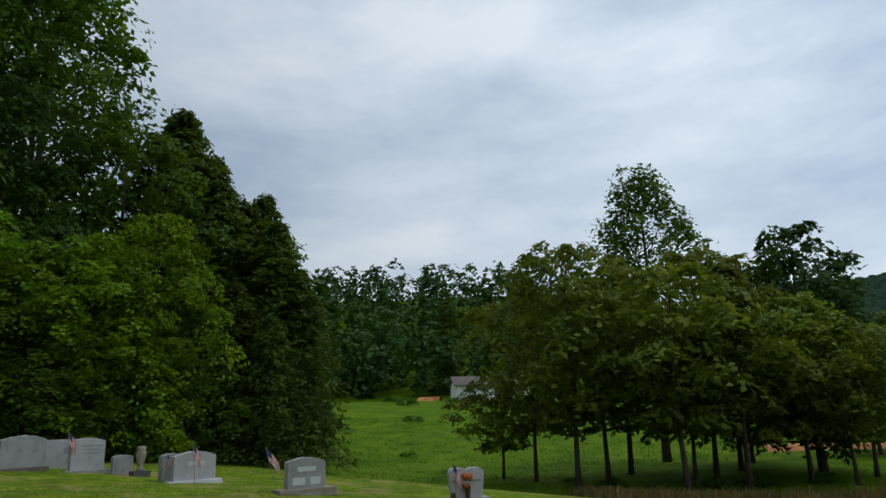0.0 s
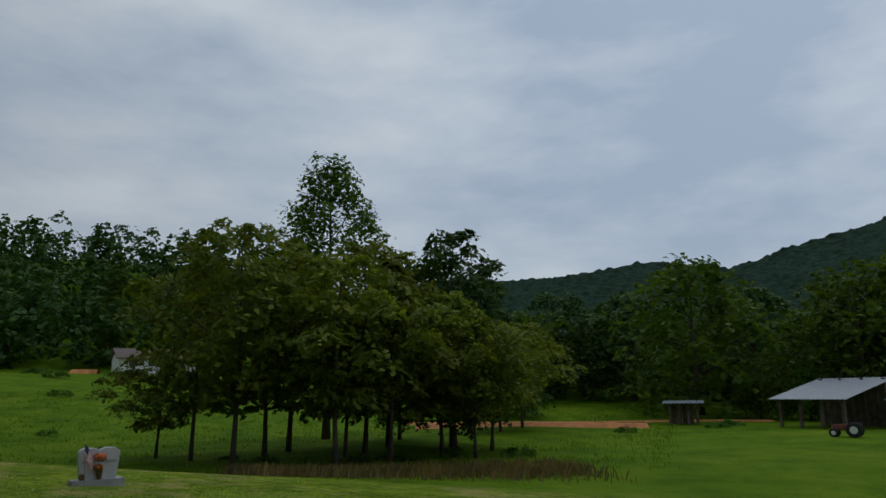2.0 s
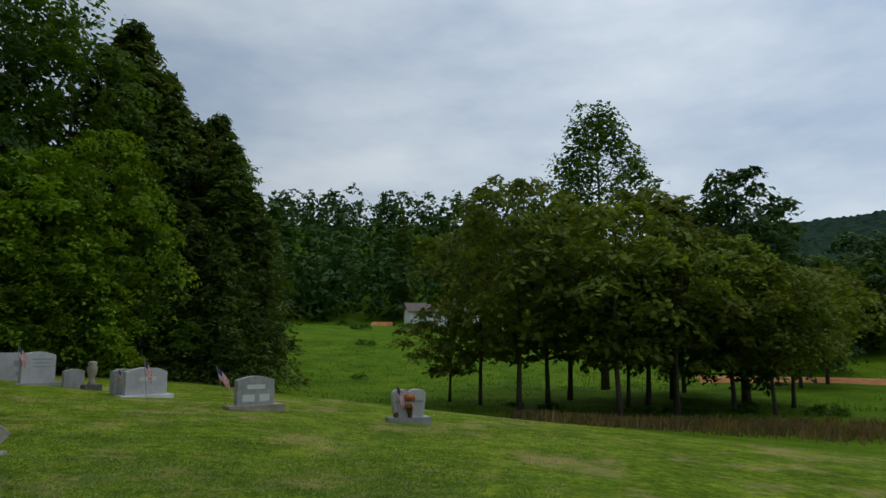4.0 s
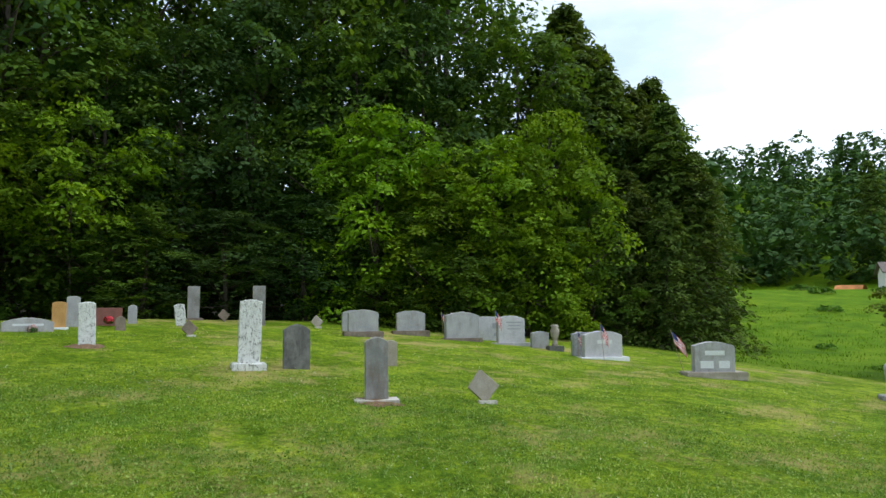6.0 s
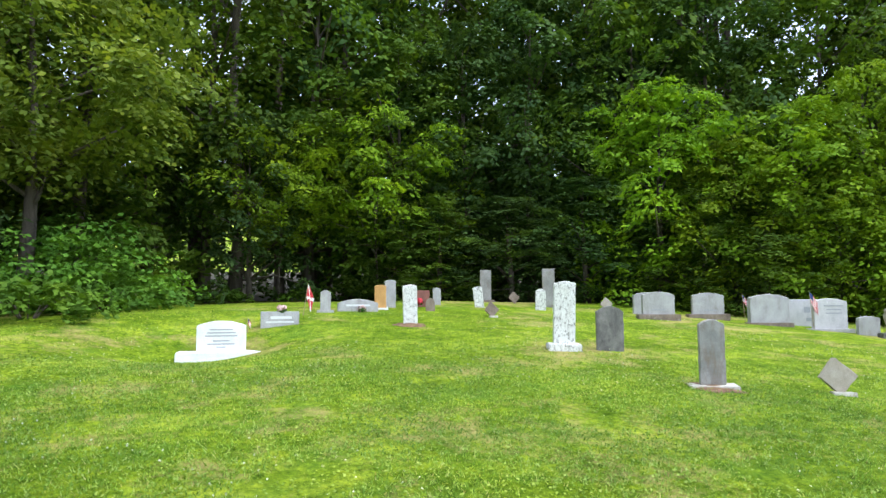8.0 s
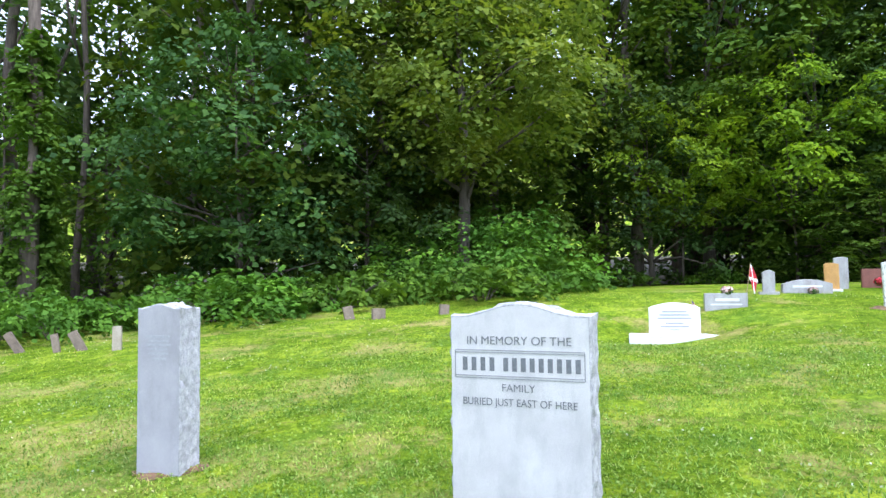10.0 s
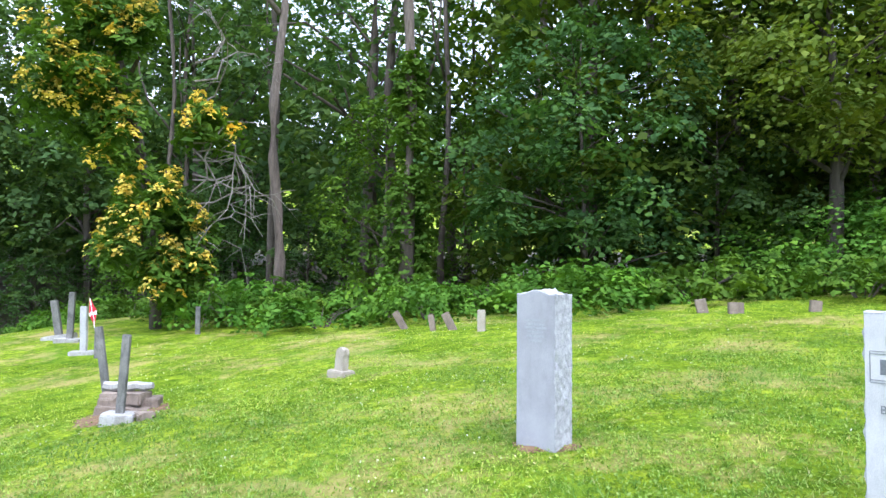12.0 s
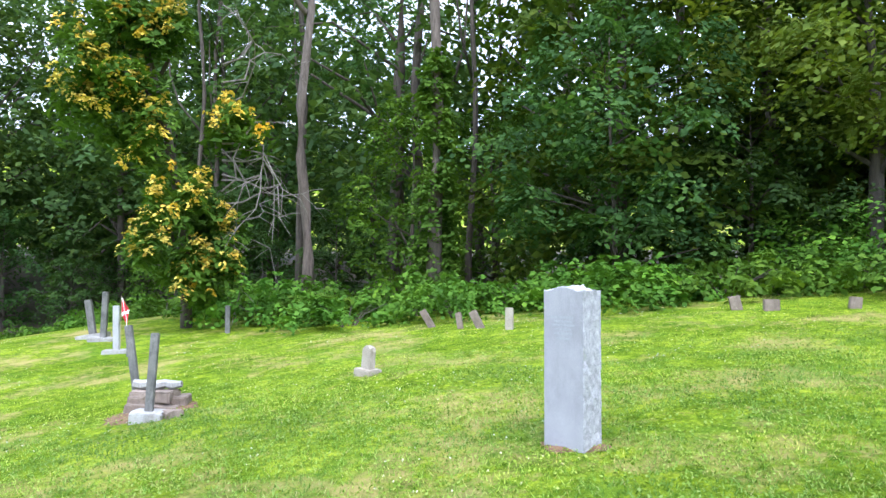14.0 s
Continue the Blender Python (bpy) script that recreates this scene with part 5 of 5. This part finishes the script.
flag(-10.75, 14.3, -40, 0.66, 0.22, 0.16, lean=-5)
flag(-13.64, 4.32, -18, 0.64, 0.38, 0.26, True, 8)
flag(-13.05, 3.05, -18, 0.28, 0.14, 0.1)
flowers(-13.07, 3.68, ground_z(-13.07, 3.68) + 0.24, 0.11, M_PINK, "faded pink and cream cloth flowers on a marker")
flowers(-13.7, 5.62, ground_z(-13.7, 5.62) + 0.02, 0.1, M_PINK, "faded flower wreath leaning on a low marker")
flowers(-14.3, 7.35, ground_z(-14.3, 7.35) + 0.08, 0.11, M_RED, "bright red cloth flowers before a red stone")


def vase_stone(x, y, face):
    ob = empty("urn_monument", placed(x, y, face), "small dark carved stone figure on a square base", "grave ornament", G)
    part("base", block(0.36, 0.3, 0.11, 0.006, 50), M_DARK_STONE, ob)
    bm = bmesh.new()
    prof = [(0.0, 0.09), (0.06, 0.06), (0.13, 0.05), (0.2, 0.08), (0.28, 0.1), (0.36, 0.11), (0.42, 0.08), (0.47, 0.1), (0.5, 0.06)]
    tube(bm, [(0, 0, 0.11 + z) for z, _ in prof], [r for _, r in prof], 14)
    part("figure", bm, M_TAN_STONE, ob, smooth=True)
    return ob


vase_stone(-7.72, 14.62, -45)

# small stones on the western lawn
headstone(-8.81, -6.72, -10, "round", 0.14, 0.28, 0.10, M_TAN_STONE, "small broken pale stone on a square base", (0.26, 0.24, 0.07), M_TAN_STONE, 0.012, 0, 5, seed=60, name="broken_marker")


M_PLINTH = stone_material("pale_grey_rough_stone", [(0.3, (0.27, 0.26, 0.25)), (0.7, (0.43, 0.42, 0.4))], 11, 150, (0.14, 0.11, 0.08), 0.5, 0.95, 0.7)


def stone_post(x, y, w, h, lean, side, label, base=None, mat=None, turn=30):
    ob = empty("stone_post", placed(x, y, turn, lean, side), label, "gravestone", "stone posts")
    z = 0.0
    if base:
        part("base", block(base[0], base[1], base[2], 0.016, x), M_PLINTH, ob)
        z = base[2] - 0.02
    bm = bmesh.new()
    box(bm, -w / 2, -w * 0.35, z - (0 if base else 0.08), w / 2, w * 0.35, z + h, 0.008)
    part("shaft", bm, mat or M_DARK_STONE, ob)
    return ob


stone_post(-6.72, -8.05, 0.082, 0.82, 0, 3.5, "slim grey stone tablet on a square base", (0.32, 0.28, 0.09))
stone_post(-7.4, -9.0, 0.085, 0.93, 0, -8, "slim dark stone tablet leaning above stacked slabs")
stone_post(-10.8, -13.6, 0.115, 0.86, 0, -1, "pale slim stone tablet", (0.45, 0.3, 0.06), M_GRANITE)
stone_post(-10.6, -13.0, 0.1, 0.45, 0, 0, "slim dark stone tablet behind another", None)
stone_post(-11.6, -15.0, 0.12, 0.98, 0, 2, "dark slim stone tablet", (0.5, 0.4, 0.06))
stone_post(-11.75, -15.5, 0.14, 0.76, 0, -9, "leaning grey stone tablet", (0.6, 0.4, 0.08))
stone_post(-13.1, -12.98, 0.1, 0.6, 0, 0, "dark slim fieldstone marker before the brush")
stone_post(-11.1, -18.6, 0.12, 0.63, 0, 2, "dark slim stone tablet by the brush")
stone_post(-12.5, -20.4, 0.13, 0.8, 0, 1, "dark slim stone tablet by the brush")
stone_post(-12.7, -20.6, 0.14, 0.95, 0, 3, "dark slim stone tablet by the brush")
stone_post(-12.1, -6.1, 0.125, 0.35, 0, 0, "small upright tan stone marker", None, M_TAN_STONE, 10)
for x, y, w, h, s in ((-12.87, -7.88, 0.12, 0.36, -32), (-12.45, -7.12, 0.1, 0.28, -10), (-12.39, -6.72, 0.13, 0.32, -28), (-13.57, -2.79, 0.17, 0.22, -12), (-13.39, -2.29, 0.22, 0.17, 0), (-13.5, -1.17, 0.16, 0.17, 6)):
    stone_post(x, y, w, h, 0, s, "small leaning brown fieldstone marker before the brush", None, M_BROWN_STONE, 12)
for k, (x, y, w, d, z, tn) in enumerate(((-7.14, -8.4, 0.58, 0.36, 0.0, 112), (-7.2, -8.42, 0.62, 0.3, 0.075, 122), (-7.15, -8.44, 0.48, 0.26, 0.14, 106), (-6.85, -7.85, 0.2, 0.18, 0.0, 60))):
    ob = empty("stacked_slab", pose(x, y, ground_z(x, y) + z, 0, 3 - 2 * k, tn), "broken weathered stone slab stacked with others", "stone slab", "stacked slabs")
    part("slab", block(w, d, 0.07, 0.026, k * 3 + 70), M_BROWN_STONE, ob)
ob = empty("fallen_stone", pose(-7.2, -8.46, ground_z(-7.2, -8.46) + 0.265, 0, 0, 116), "rounded piece of grey broken stone lying on stacked slabs", "stone slab", "stacked slabs")
bm = bmesh.new()
tube(bm, [(-0.27 + 0.09 * k, 0.01 * math.sin(k * 2), 0.008 * math.cos(k * 3)) for k in range(7)], [0.05, 0.058, 0.05, 0.056, 0.05, 0.052, 0.036], 7)
part("shaft", bm, M_PLINTH, ob)
flag(-11.3, -14.1, 30, 1.0, 0.36, 0.34, True)


# ---- bare earth round the stones ----
def earth(x, y, rx, ry):
    bm = bmesh.new()
    ring = []
    for k in range(24):
        a = k / 24 * 6.283
        q = 1 + 0.3 * noise.noise((x + 2 * math.cos(a), y + 2 * math.sin(a), 0)) + 0.2 * noise.noise((x + 6 * math.cos(a), y + 6 * math.sin(a), 3))
        px, py = x + rx * q * math.cos(a), y + ry * q * math.sin(a)
        ring.append(bm.verts.new((px, py, turf_z(px, py) + 0.004)))
    c = bm.verts.new((x, y, turf_z(x, y) + 0.045))
    for k in range(24):
        bm.faces.new((c, ring[k], ring[(k + 1) % 24]))
    tagged(part("bare_earth", bm, M_EARTH, None), "patch of bare reddish earth in the grass", "bare earth", kind="structure")


M_EARTH = plain_material("bare_reddish_earth", (0.15, 0.085, 0.045), 0.95, 0, 0.5, 14)
for e in ((-11.58, 5.57, 0.32, 0.3), (-7.0, -8.32, 0.48, 0.5), (-6.49, -3.53, 0.16, 0.24), (-5.6, 6.0, 0.3, 0.26)):
    earth(*e)


# ---- buildings and machines in the valley ----
def house(x, y, face):
    ob = empty("house", placed(x, y, face), "white farmhouse with a brown roof behind the grove", "house")
    w, d, h = 11.0, 5.0, 2.0
    bm = bmesh.new()
    box(bm, -w / 2, -d / 2, -1.0, w / 2, d / 2, h)
    part("wall", bm, M_SIDING, ob)
    bm = bmesh.new()
    for s in (-1, 1):
        v = [(-w / 2 - 0.4, s * (d / 2 + 0.4), h - 0.1), (w / 2 + 0.4, s * (d / 2 + 0.4), h - 0.1), (w / 2 + 0.4, 0, h + 1.3), (-w / 2 - 0.4, 0, h + 1.3)]
        a = [bm.verts.new(p) for p in v]
        b = [bm.verts.new((p[0], p[1], p[2] + 0.16)) for p in v]
        for q in range(4):
            bm.faces.new((a[q], a[(q + 1) % 4], b[(q + 1) % 4], b[q]))
        bm.faces.new(a[::-1])
        bm.faces.new(b)
    part("roof", bm, M_SHINGLE, ob)
    for s in (-1, 1):
        bm = bmesh.new()
        a = [bm.verts.new((s * w / 2, -d / 2, h)), bm.verts.new((s * w / 2, d / 2, h)), bm.verts.new((s * w / 2, 0, h + 1.25))]
        b = [bm.verts.new((v.co.x - s * 0.15, v.co.y, v.co.z)) for v in a]
        bm.faces.new(a), bm.faces.new(b[::-1])
        for q in range(3):
            bm.faces.new((a[q], a[(q + 1) % 3], b[(q + 1) % 3], b[q]))
        part("gable", bm, M_SIDING, ob)
    for cx in (-3.6, -1.2, 2.2, 4.0):
        bm = bmesh.new()
        box(bm, cx - 0.5, -d / 2 - 0.06, 0.9, cx + 0.5, -d / 2 + 0.02, 2.1)
        win = part("window", bm, M_GLASS, ob)
        bm = bmesh.new()
        for q in ((-0.58, 0.84, 0.58, 0.92), (-0.58, 2.08, 0.58, 2.16), (-0.58, 0.92, -0.5, 2.08), (0.5, 0.92, 0.58, 2.08)):
            box(bm, cx + q[0], -d / 2 - 0.09, q[1], cx + q[2], -d / 2 - 0.01, q[3])
        part("frame", bm, M_WHITE, win)
    bm = bmesh.new()
    box(bm, 0.2, -d / 2 - 0.06, 0.0, 1.1, -d / 2 + 0.02, 2.05)
    part("door", bm, M_BOARD, ob)
    return ob


house(-1.9, 106, -76)


def barn(x, y, face, w, d, h0, h1, label, slope=1):
    """An open pole shed under a tin roof."""
    ob = empty("pole_shed", placed(x, y, face), label, "shed")
    bm = bmesh.new()
    n = int((w + 1) / 0.15)
    lo, hi = [], []
    for k in range(n + 1):
        cx = -w / 2 - 0.5 + (w + 1) * k / n
        e = 0.04 * (k % 2)
        lo.append([bm.verts.new((cx, yy, zz + e)) for yy, zz in ((-d / 2 - 0.6, h0), (d / 2 + 0.5, h1))])
        hi.append([bm.verts.new((cx, yy, zz + e + 0.03)) for yy, zz in ((-d / 2 - 0.6, h0), (d / 2 + 0.5, h1))])
    for a, b, c, e in zip(lo, lo[1:], hi, hi[1:]):
        bm.faces.new((a[0], a[1], b[1], b[0])), bm.faces.new((c[0], e[0], e[1], c[1]))
        bm.faces.new((a[0], b[0], e[0], c[0])), bm.faces.new((a[1], c[1], e[1], b[1]))
    part("roof", bm, M_TIN, ob, "ribbed grey tin roof")
    for k in range(4):
        cx = -w / 2 + w * k / 3
        for yy, zz in ((-d / 2, h0), (d / 2, h1)):
            bm = bmesh.new()
            box(bm, cx - 0.09, yy - 0.09, -0.4, cx + 0.09, yy + 0.09, zz + 0.02, 0.01)
            part("post", bm, M_BOARD, ob)
    for k in range(int(w / 0.42)):
        bm = bmesh.new()
        cx = -w / 2 + 0.42 * k
        box(bm, cx, d / 2 - 0.04, -0.2, cx + 0.38, d / 2 + 0.02, h1 - 0.15)
        part("board", bm, M_BOARD, ob)
    return ob


barn(40.0, 32.6, 188, 4.2, 4.6, 1.7, 3.0, "open pole barn with a sloping grey tin roof")
barn(43.5, 28.5, 200, 3.2, 3.2, 1.7, 2.1, "low rusty lean-to beside the barn")
barn(36.0, 42.0, -130, 1.9, 1.6, 1.5, 1.65, "small dark wooden shed with a flat tin roof")


def tractor(x, y, face):
    ob = empty("tractor", placed(x, y, face), "old rusty farm tractor parked on the grass", "tractor")
    ob.scale = (0.75, 0.75, 0.75)
    bm = bmesh.new()
    box(bm, -0.9, -0.25, 0.45, 0.5, 0.25, 0.85, 0.08)
    part("body", bm, M_RUST, ob)
    bm = bmesh.new()
    box(bm, 0.5, -0.22, 0.6, 0.85, 0.22, 0.7, 0.03)
    box(bm, 0.78, -0.22, 0.7, 0.86, 0.22, 1.0, 0.03)
    part("seat", bm, M_RUBBER, ob)
    for cx, r, off in ((0.5, 0.5, 0.5), (-0.75, 0.3, 0.42)):
        for s in (-1, 1):
            bm = bmesh.new()
            tube(bm, [(cx, s * off - 0.1, r), (cx, s * off - 0.06, r), (cx, s * off + 0.06, r), (cx, s * off + 0.1, r)], [r * 0.86, r, r, r * 0.86], 20)
            wheel = part("wheel", bm, M_RUBBER, ob, "black rubber tyre")
            bm = bmesh.new()
            tube(bm, [(cx, s * off - 0.115, r), (cx, s * off + 0.115, r)], [r * 0.5, r * 0.5], 16)
            part("rim", bm, M_WHITE, wheel)
    bm = bmesh.new()
    tube(bm, [(0.1, 0, 0.85), (0.25, 0, 1.1)], [0.02, 0.02], 6)
    part("steering_column", bm, M_RUBBER, ob)
    return ob


tractor(32.8, 25.9, -150)


def car(x, y, face, mat, label):
    ob = empty("car", placed(x, y, face), label, "car")
    bm = bmesh.new()
    box(bm, -2.1, -0.85, 0.35, 2.1, 0.85, 0.85, 0.12)
    part("body", bm, mat, ob)
    bm = bmesh.new()
    box(bm, -1.2, -0.75, 0.85, 1.0, 0.75, 1.4, 0.18)
    part("cabin", bm, M_GLASS, ob, "dark car windows")
    for cx in (-1.35, 1.35):
        for s in (-1, 1):
            bm = bmesh.new()
            tube(bm, [(cx, s * 0.8 - 0.1, 0.33), (cx, s * 0.8 + 0.1, 0.33)], [0.33, 0.33], 18)
            part("wheel", bm, M_RUBBER, ob)
    return ob


car(5.0, 74.0, 20, M_CAR, "white car parked in the far field")
car(42.6, 28.0, 200, M_CAR, "white car parked under the lean-to")


def sheet(name, mat, label, category, spine, half, lift):
    """A strip of ground laid along a line."""
    bm = bmesh.new()
    prev = None
    pts = [(x0 + (x1 - x0) * k / 8, y0 + (y1 - y0) * k / 8) for (x0, y0), (x1, y1) in zip(spine, spine[1:]) for k in range(8)]
    for i, (x, y) in enumerate(pts):
        a, b = pts[max(i - 1, 0)], pts[min(i + 1, len(pts) - 1)]
        d = math.hypot(b[0] - a[0], b[1] - a[1])
        nx, ny = -(b[1] - a[1]) / d, (b[0] - a[0]) / d
        w = half * (0.75 + 0.6 * noise.noise((x * 0.2, y * 0.2, 7)))
        row = [bm.verts.new((x + nx * w * s, y + ny * w * s, turf_z(x + nx * w * s, y + ny * w * s) + lift * (1 - 1.5 * abs(s) ** 3))) for s in (-1, -0.4, 0.4, 1)]
        if prev:
            for q in range(3):
                bm.faces.new((prev[q], prev[q + 1], row[q + 1], row[q]))
        prev = row
    tagged(part(name, bm, mat, None), label, category, kind="structure")


sheet("clay_track", M_CLAY, "red clay farm track across the field", "track", [(17, 52), (24, 50), (30, 48), (37, 45), (44, 40)], 0.7, 0.14)
sheet("clay_bank", M_CLAY, "bare red clay bank", "bank", [(17, 48), (22, 46), (27, 43), (32, 40)], 1.8, 0.3)
sheet("clay_yard", M_CLAY, "bare red clay beside the house", "bank", [(-12, 103), (-8.5, 102)], 1.8, 0.6)


# ---- grass ----
def grass(name, seed, count, r0, r1, size, label):
    """Blades of grass standing in the mown turf before the graves."""
    g = np.random.default_rng(seed)
    r = np.sqrt(g.uniform(r0 * r0, r1 * r1, count))
    a = g.uniform(radians(75), radians(262), count)
    x, y = -1.0 + r * np.cos(a), -1.2 + r * np.sin(a)
    keep = np.array([noise.noise((px * 0.9, py * 0.9, 4)) > -0.35 for px, py in zip(x, y)])
    x, y = x[keep], y[keep]
    z = np.array([turf_z(px, py) for px, py in zip(x, y)])
    n = len(x)
    h = size * g.uniform(0.5, 1.35, n)
    t = g.uniform(0, 6.283, n)
    lean = g.uniform(0.6, 1.7, n) * h
    w = h * 0.08 + 0.0018
    dx, dy = np.cos(t), np.sin(t)
    base = np.stack([x, y, z - 0.008], 1)
    side = np.stack([-dy * w, dx * w, np.zeros(n)], 1)
    tip = base + np.stack([dx * lean, dy * lean, h], 1)
    v = np.stack([base - side, base + side, tip], 1)
    tagged(new(name, quads_mesh(name, v, M_BLADE)), label, "grass", kind="stuff")


grass("grass_near", 61, 190000, 2.6, 9.0, 0.034, "short mown green grass blades with clover")
grass("grass_middle", 62, 70000, 8.5, 15.0, 0.038, "short mown green grass blades on the knoll")


def clover_heads(seed, count):
    """White clover heads scattered in drifts over the mown turf."""
    g = np.random.default_rng(seed)
    r, a = np.sqrt(g.uniform(9, 400, count)), g.uniform(radians(75), radians(262), count)
    x, y = -1.0 + r * np.cos(a), -1.2 + r * np.sin(a)
    keep = np.array([noise.noise((px * 0.55, py * 0.55, 9)) > 0.12 and 0.35 * px + 0.94 * py < 16 and px > -14 for px, py in zip(x, y)])
    x, y = x[keep], y[keep]
    n = len(x)
    c = np.stack([x, y, np.array([turf_z(px, py) for px, py in zip(x, y)]) + g.uniform(0.02, 0.04, n)], 1)
    c = np.repeat(c, 4, 0)
    d = unit(g.normal(size=(4 * n, 3)) + np.array([0, 0, 0.6]))
    tagged(new("clover_heads", quads_mesh("clover_heads", leaves(g, c + d * 0.006, d, 0.012, 0.9), M_CLOVER)), "small white clover heads scattered in the grass", "clover", kind="stuff")


M_CLOVER = leaf_material("clover_bloom", [(0.0, (0.34, 0.38, 0.24)), (1.0, (0.6, 0.61, 0.5))], 0.2)
clover_heads(63, 8000)


def clover_leaves(seed, count):
    """Small round clover leaves lying thick among the mown blades."""
    g = np.random.default_rng(seed)
    r, a = np.sqrt(g.uniform(2.6 ** 2, 10.5 ** 2, count)), g.uniform(radians(80), radians(258), count)
    x, y = -1.0 + r * np.cos(a), -1.2 + r * np.sin(a)
    keep = np.array([noise.noise((px * 0.8, py * 0.8, 14)) + 0.5 * noise.noise((px * 3, py * 3, 2)) > -0.3 for px, py in zip(x, y)])
    x, y = x[keep], y[keep]
    c = np.stack([x, y, np.array([turf_z(px, py) for px, py in zip(x, y)]) + g.uniform(0.008, 0.03, len(x))], 1)
    tagged(new("clover_leaves", quads_mesh("clover_leaves", leaves(g, c, g.normal(size=c.shape) * 0.45 + np.array([0, 0, 1.0]), 0.021, 0.95), M_CLOVER_LEAF)), "low green clover leaves among the mown grass", "clover", kind="stuff")


M_CLOVER_LEAF = leaf_material("clover_leaf", [(0.0, (0.11, 0.21, 0.025)), (0.6, (0.18, 0.31, 0.05)), (1.0, (0.3, 0.42, 0.12))], 0.4, 0.6, (1.0, 1.0), (0.0, 1.0))
clover_leaves(64, 90000)
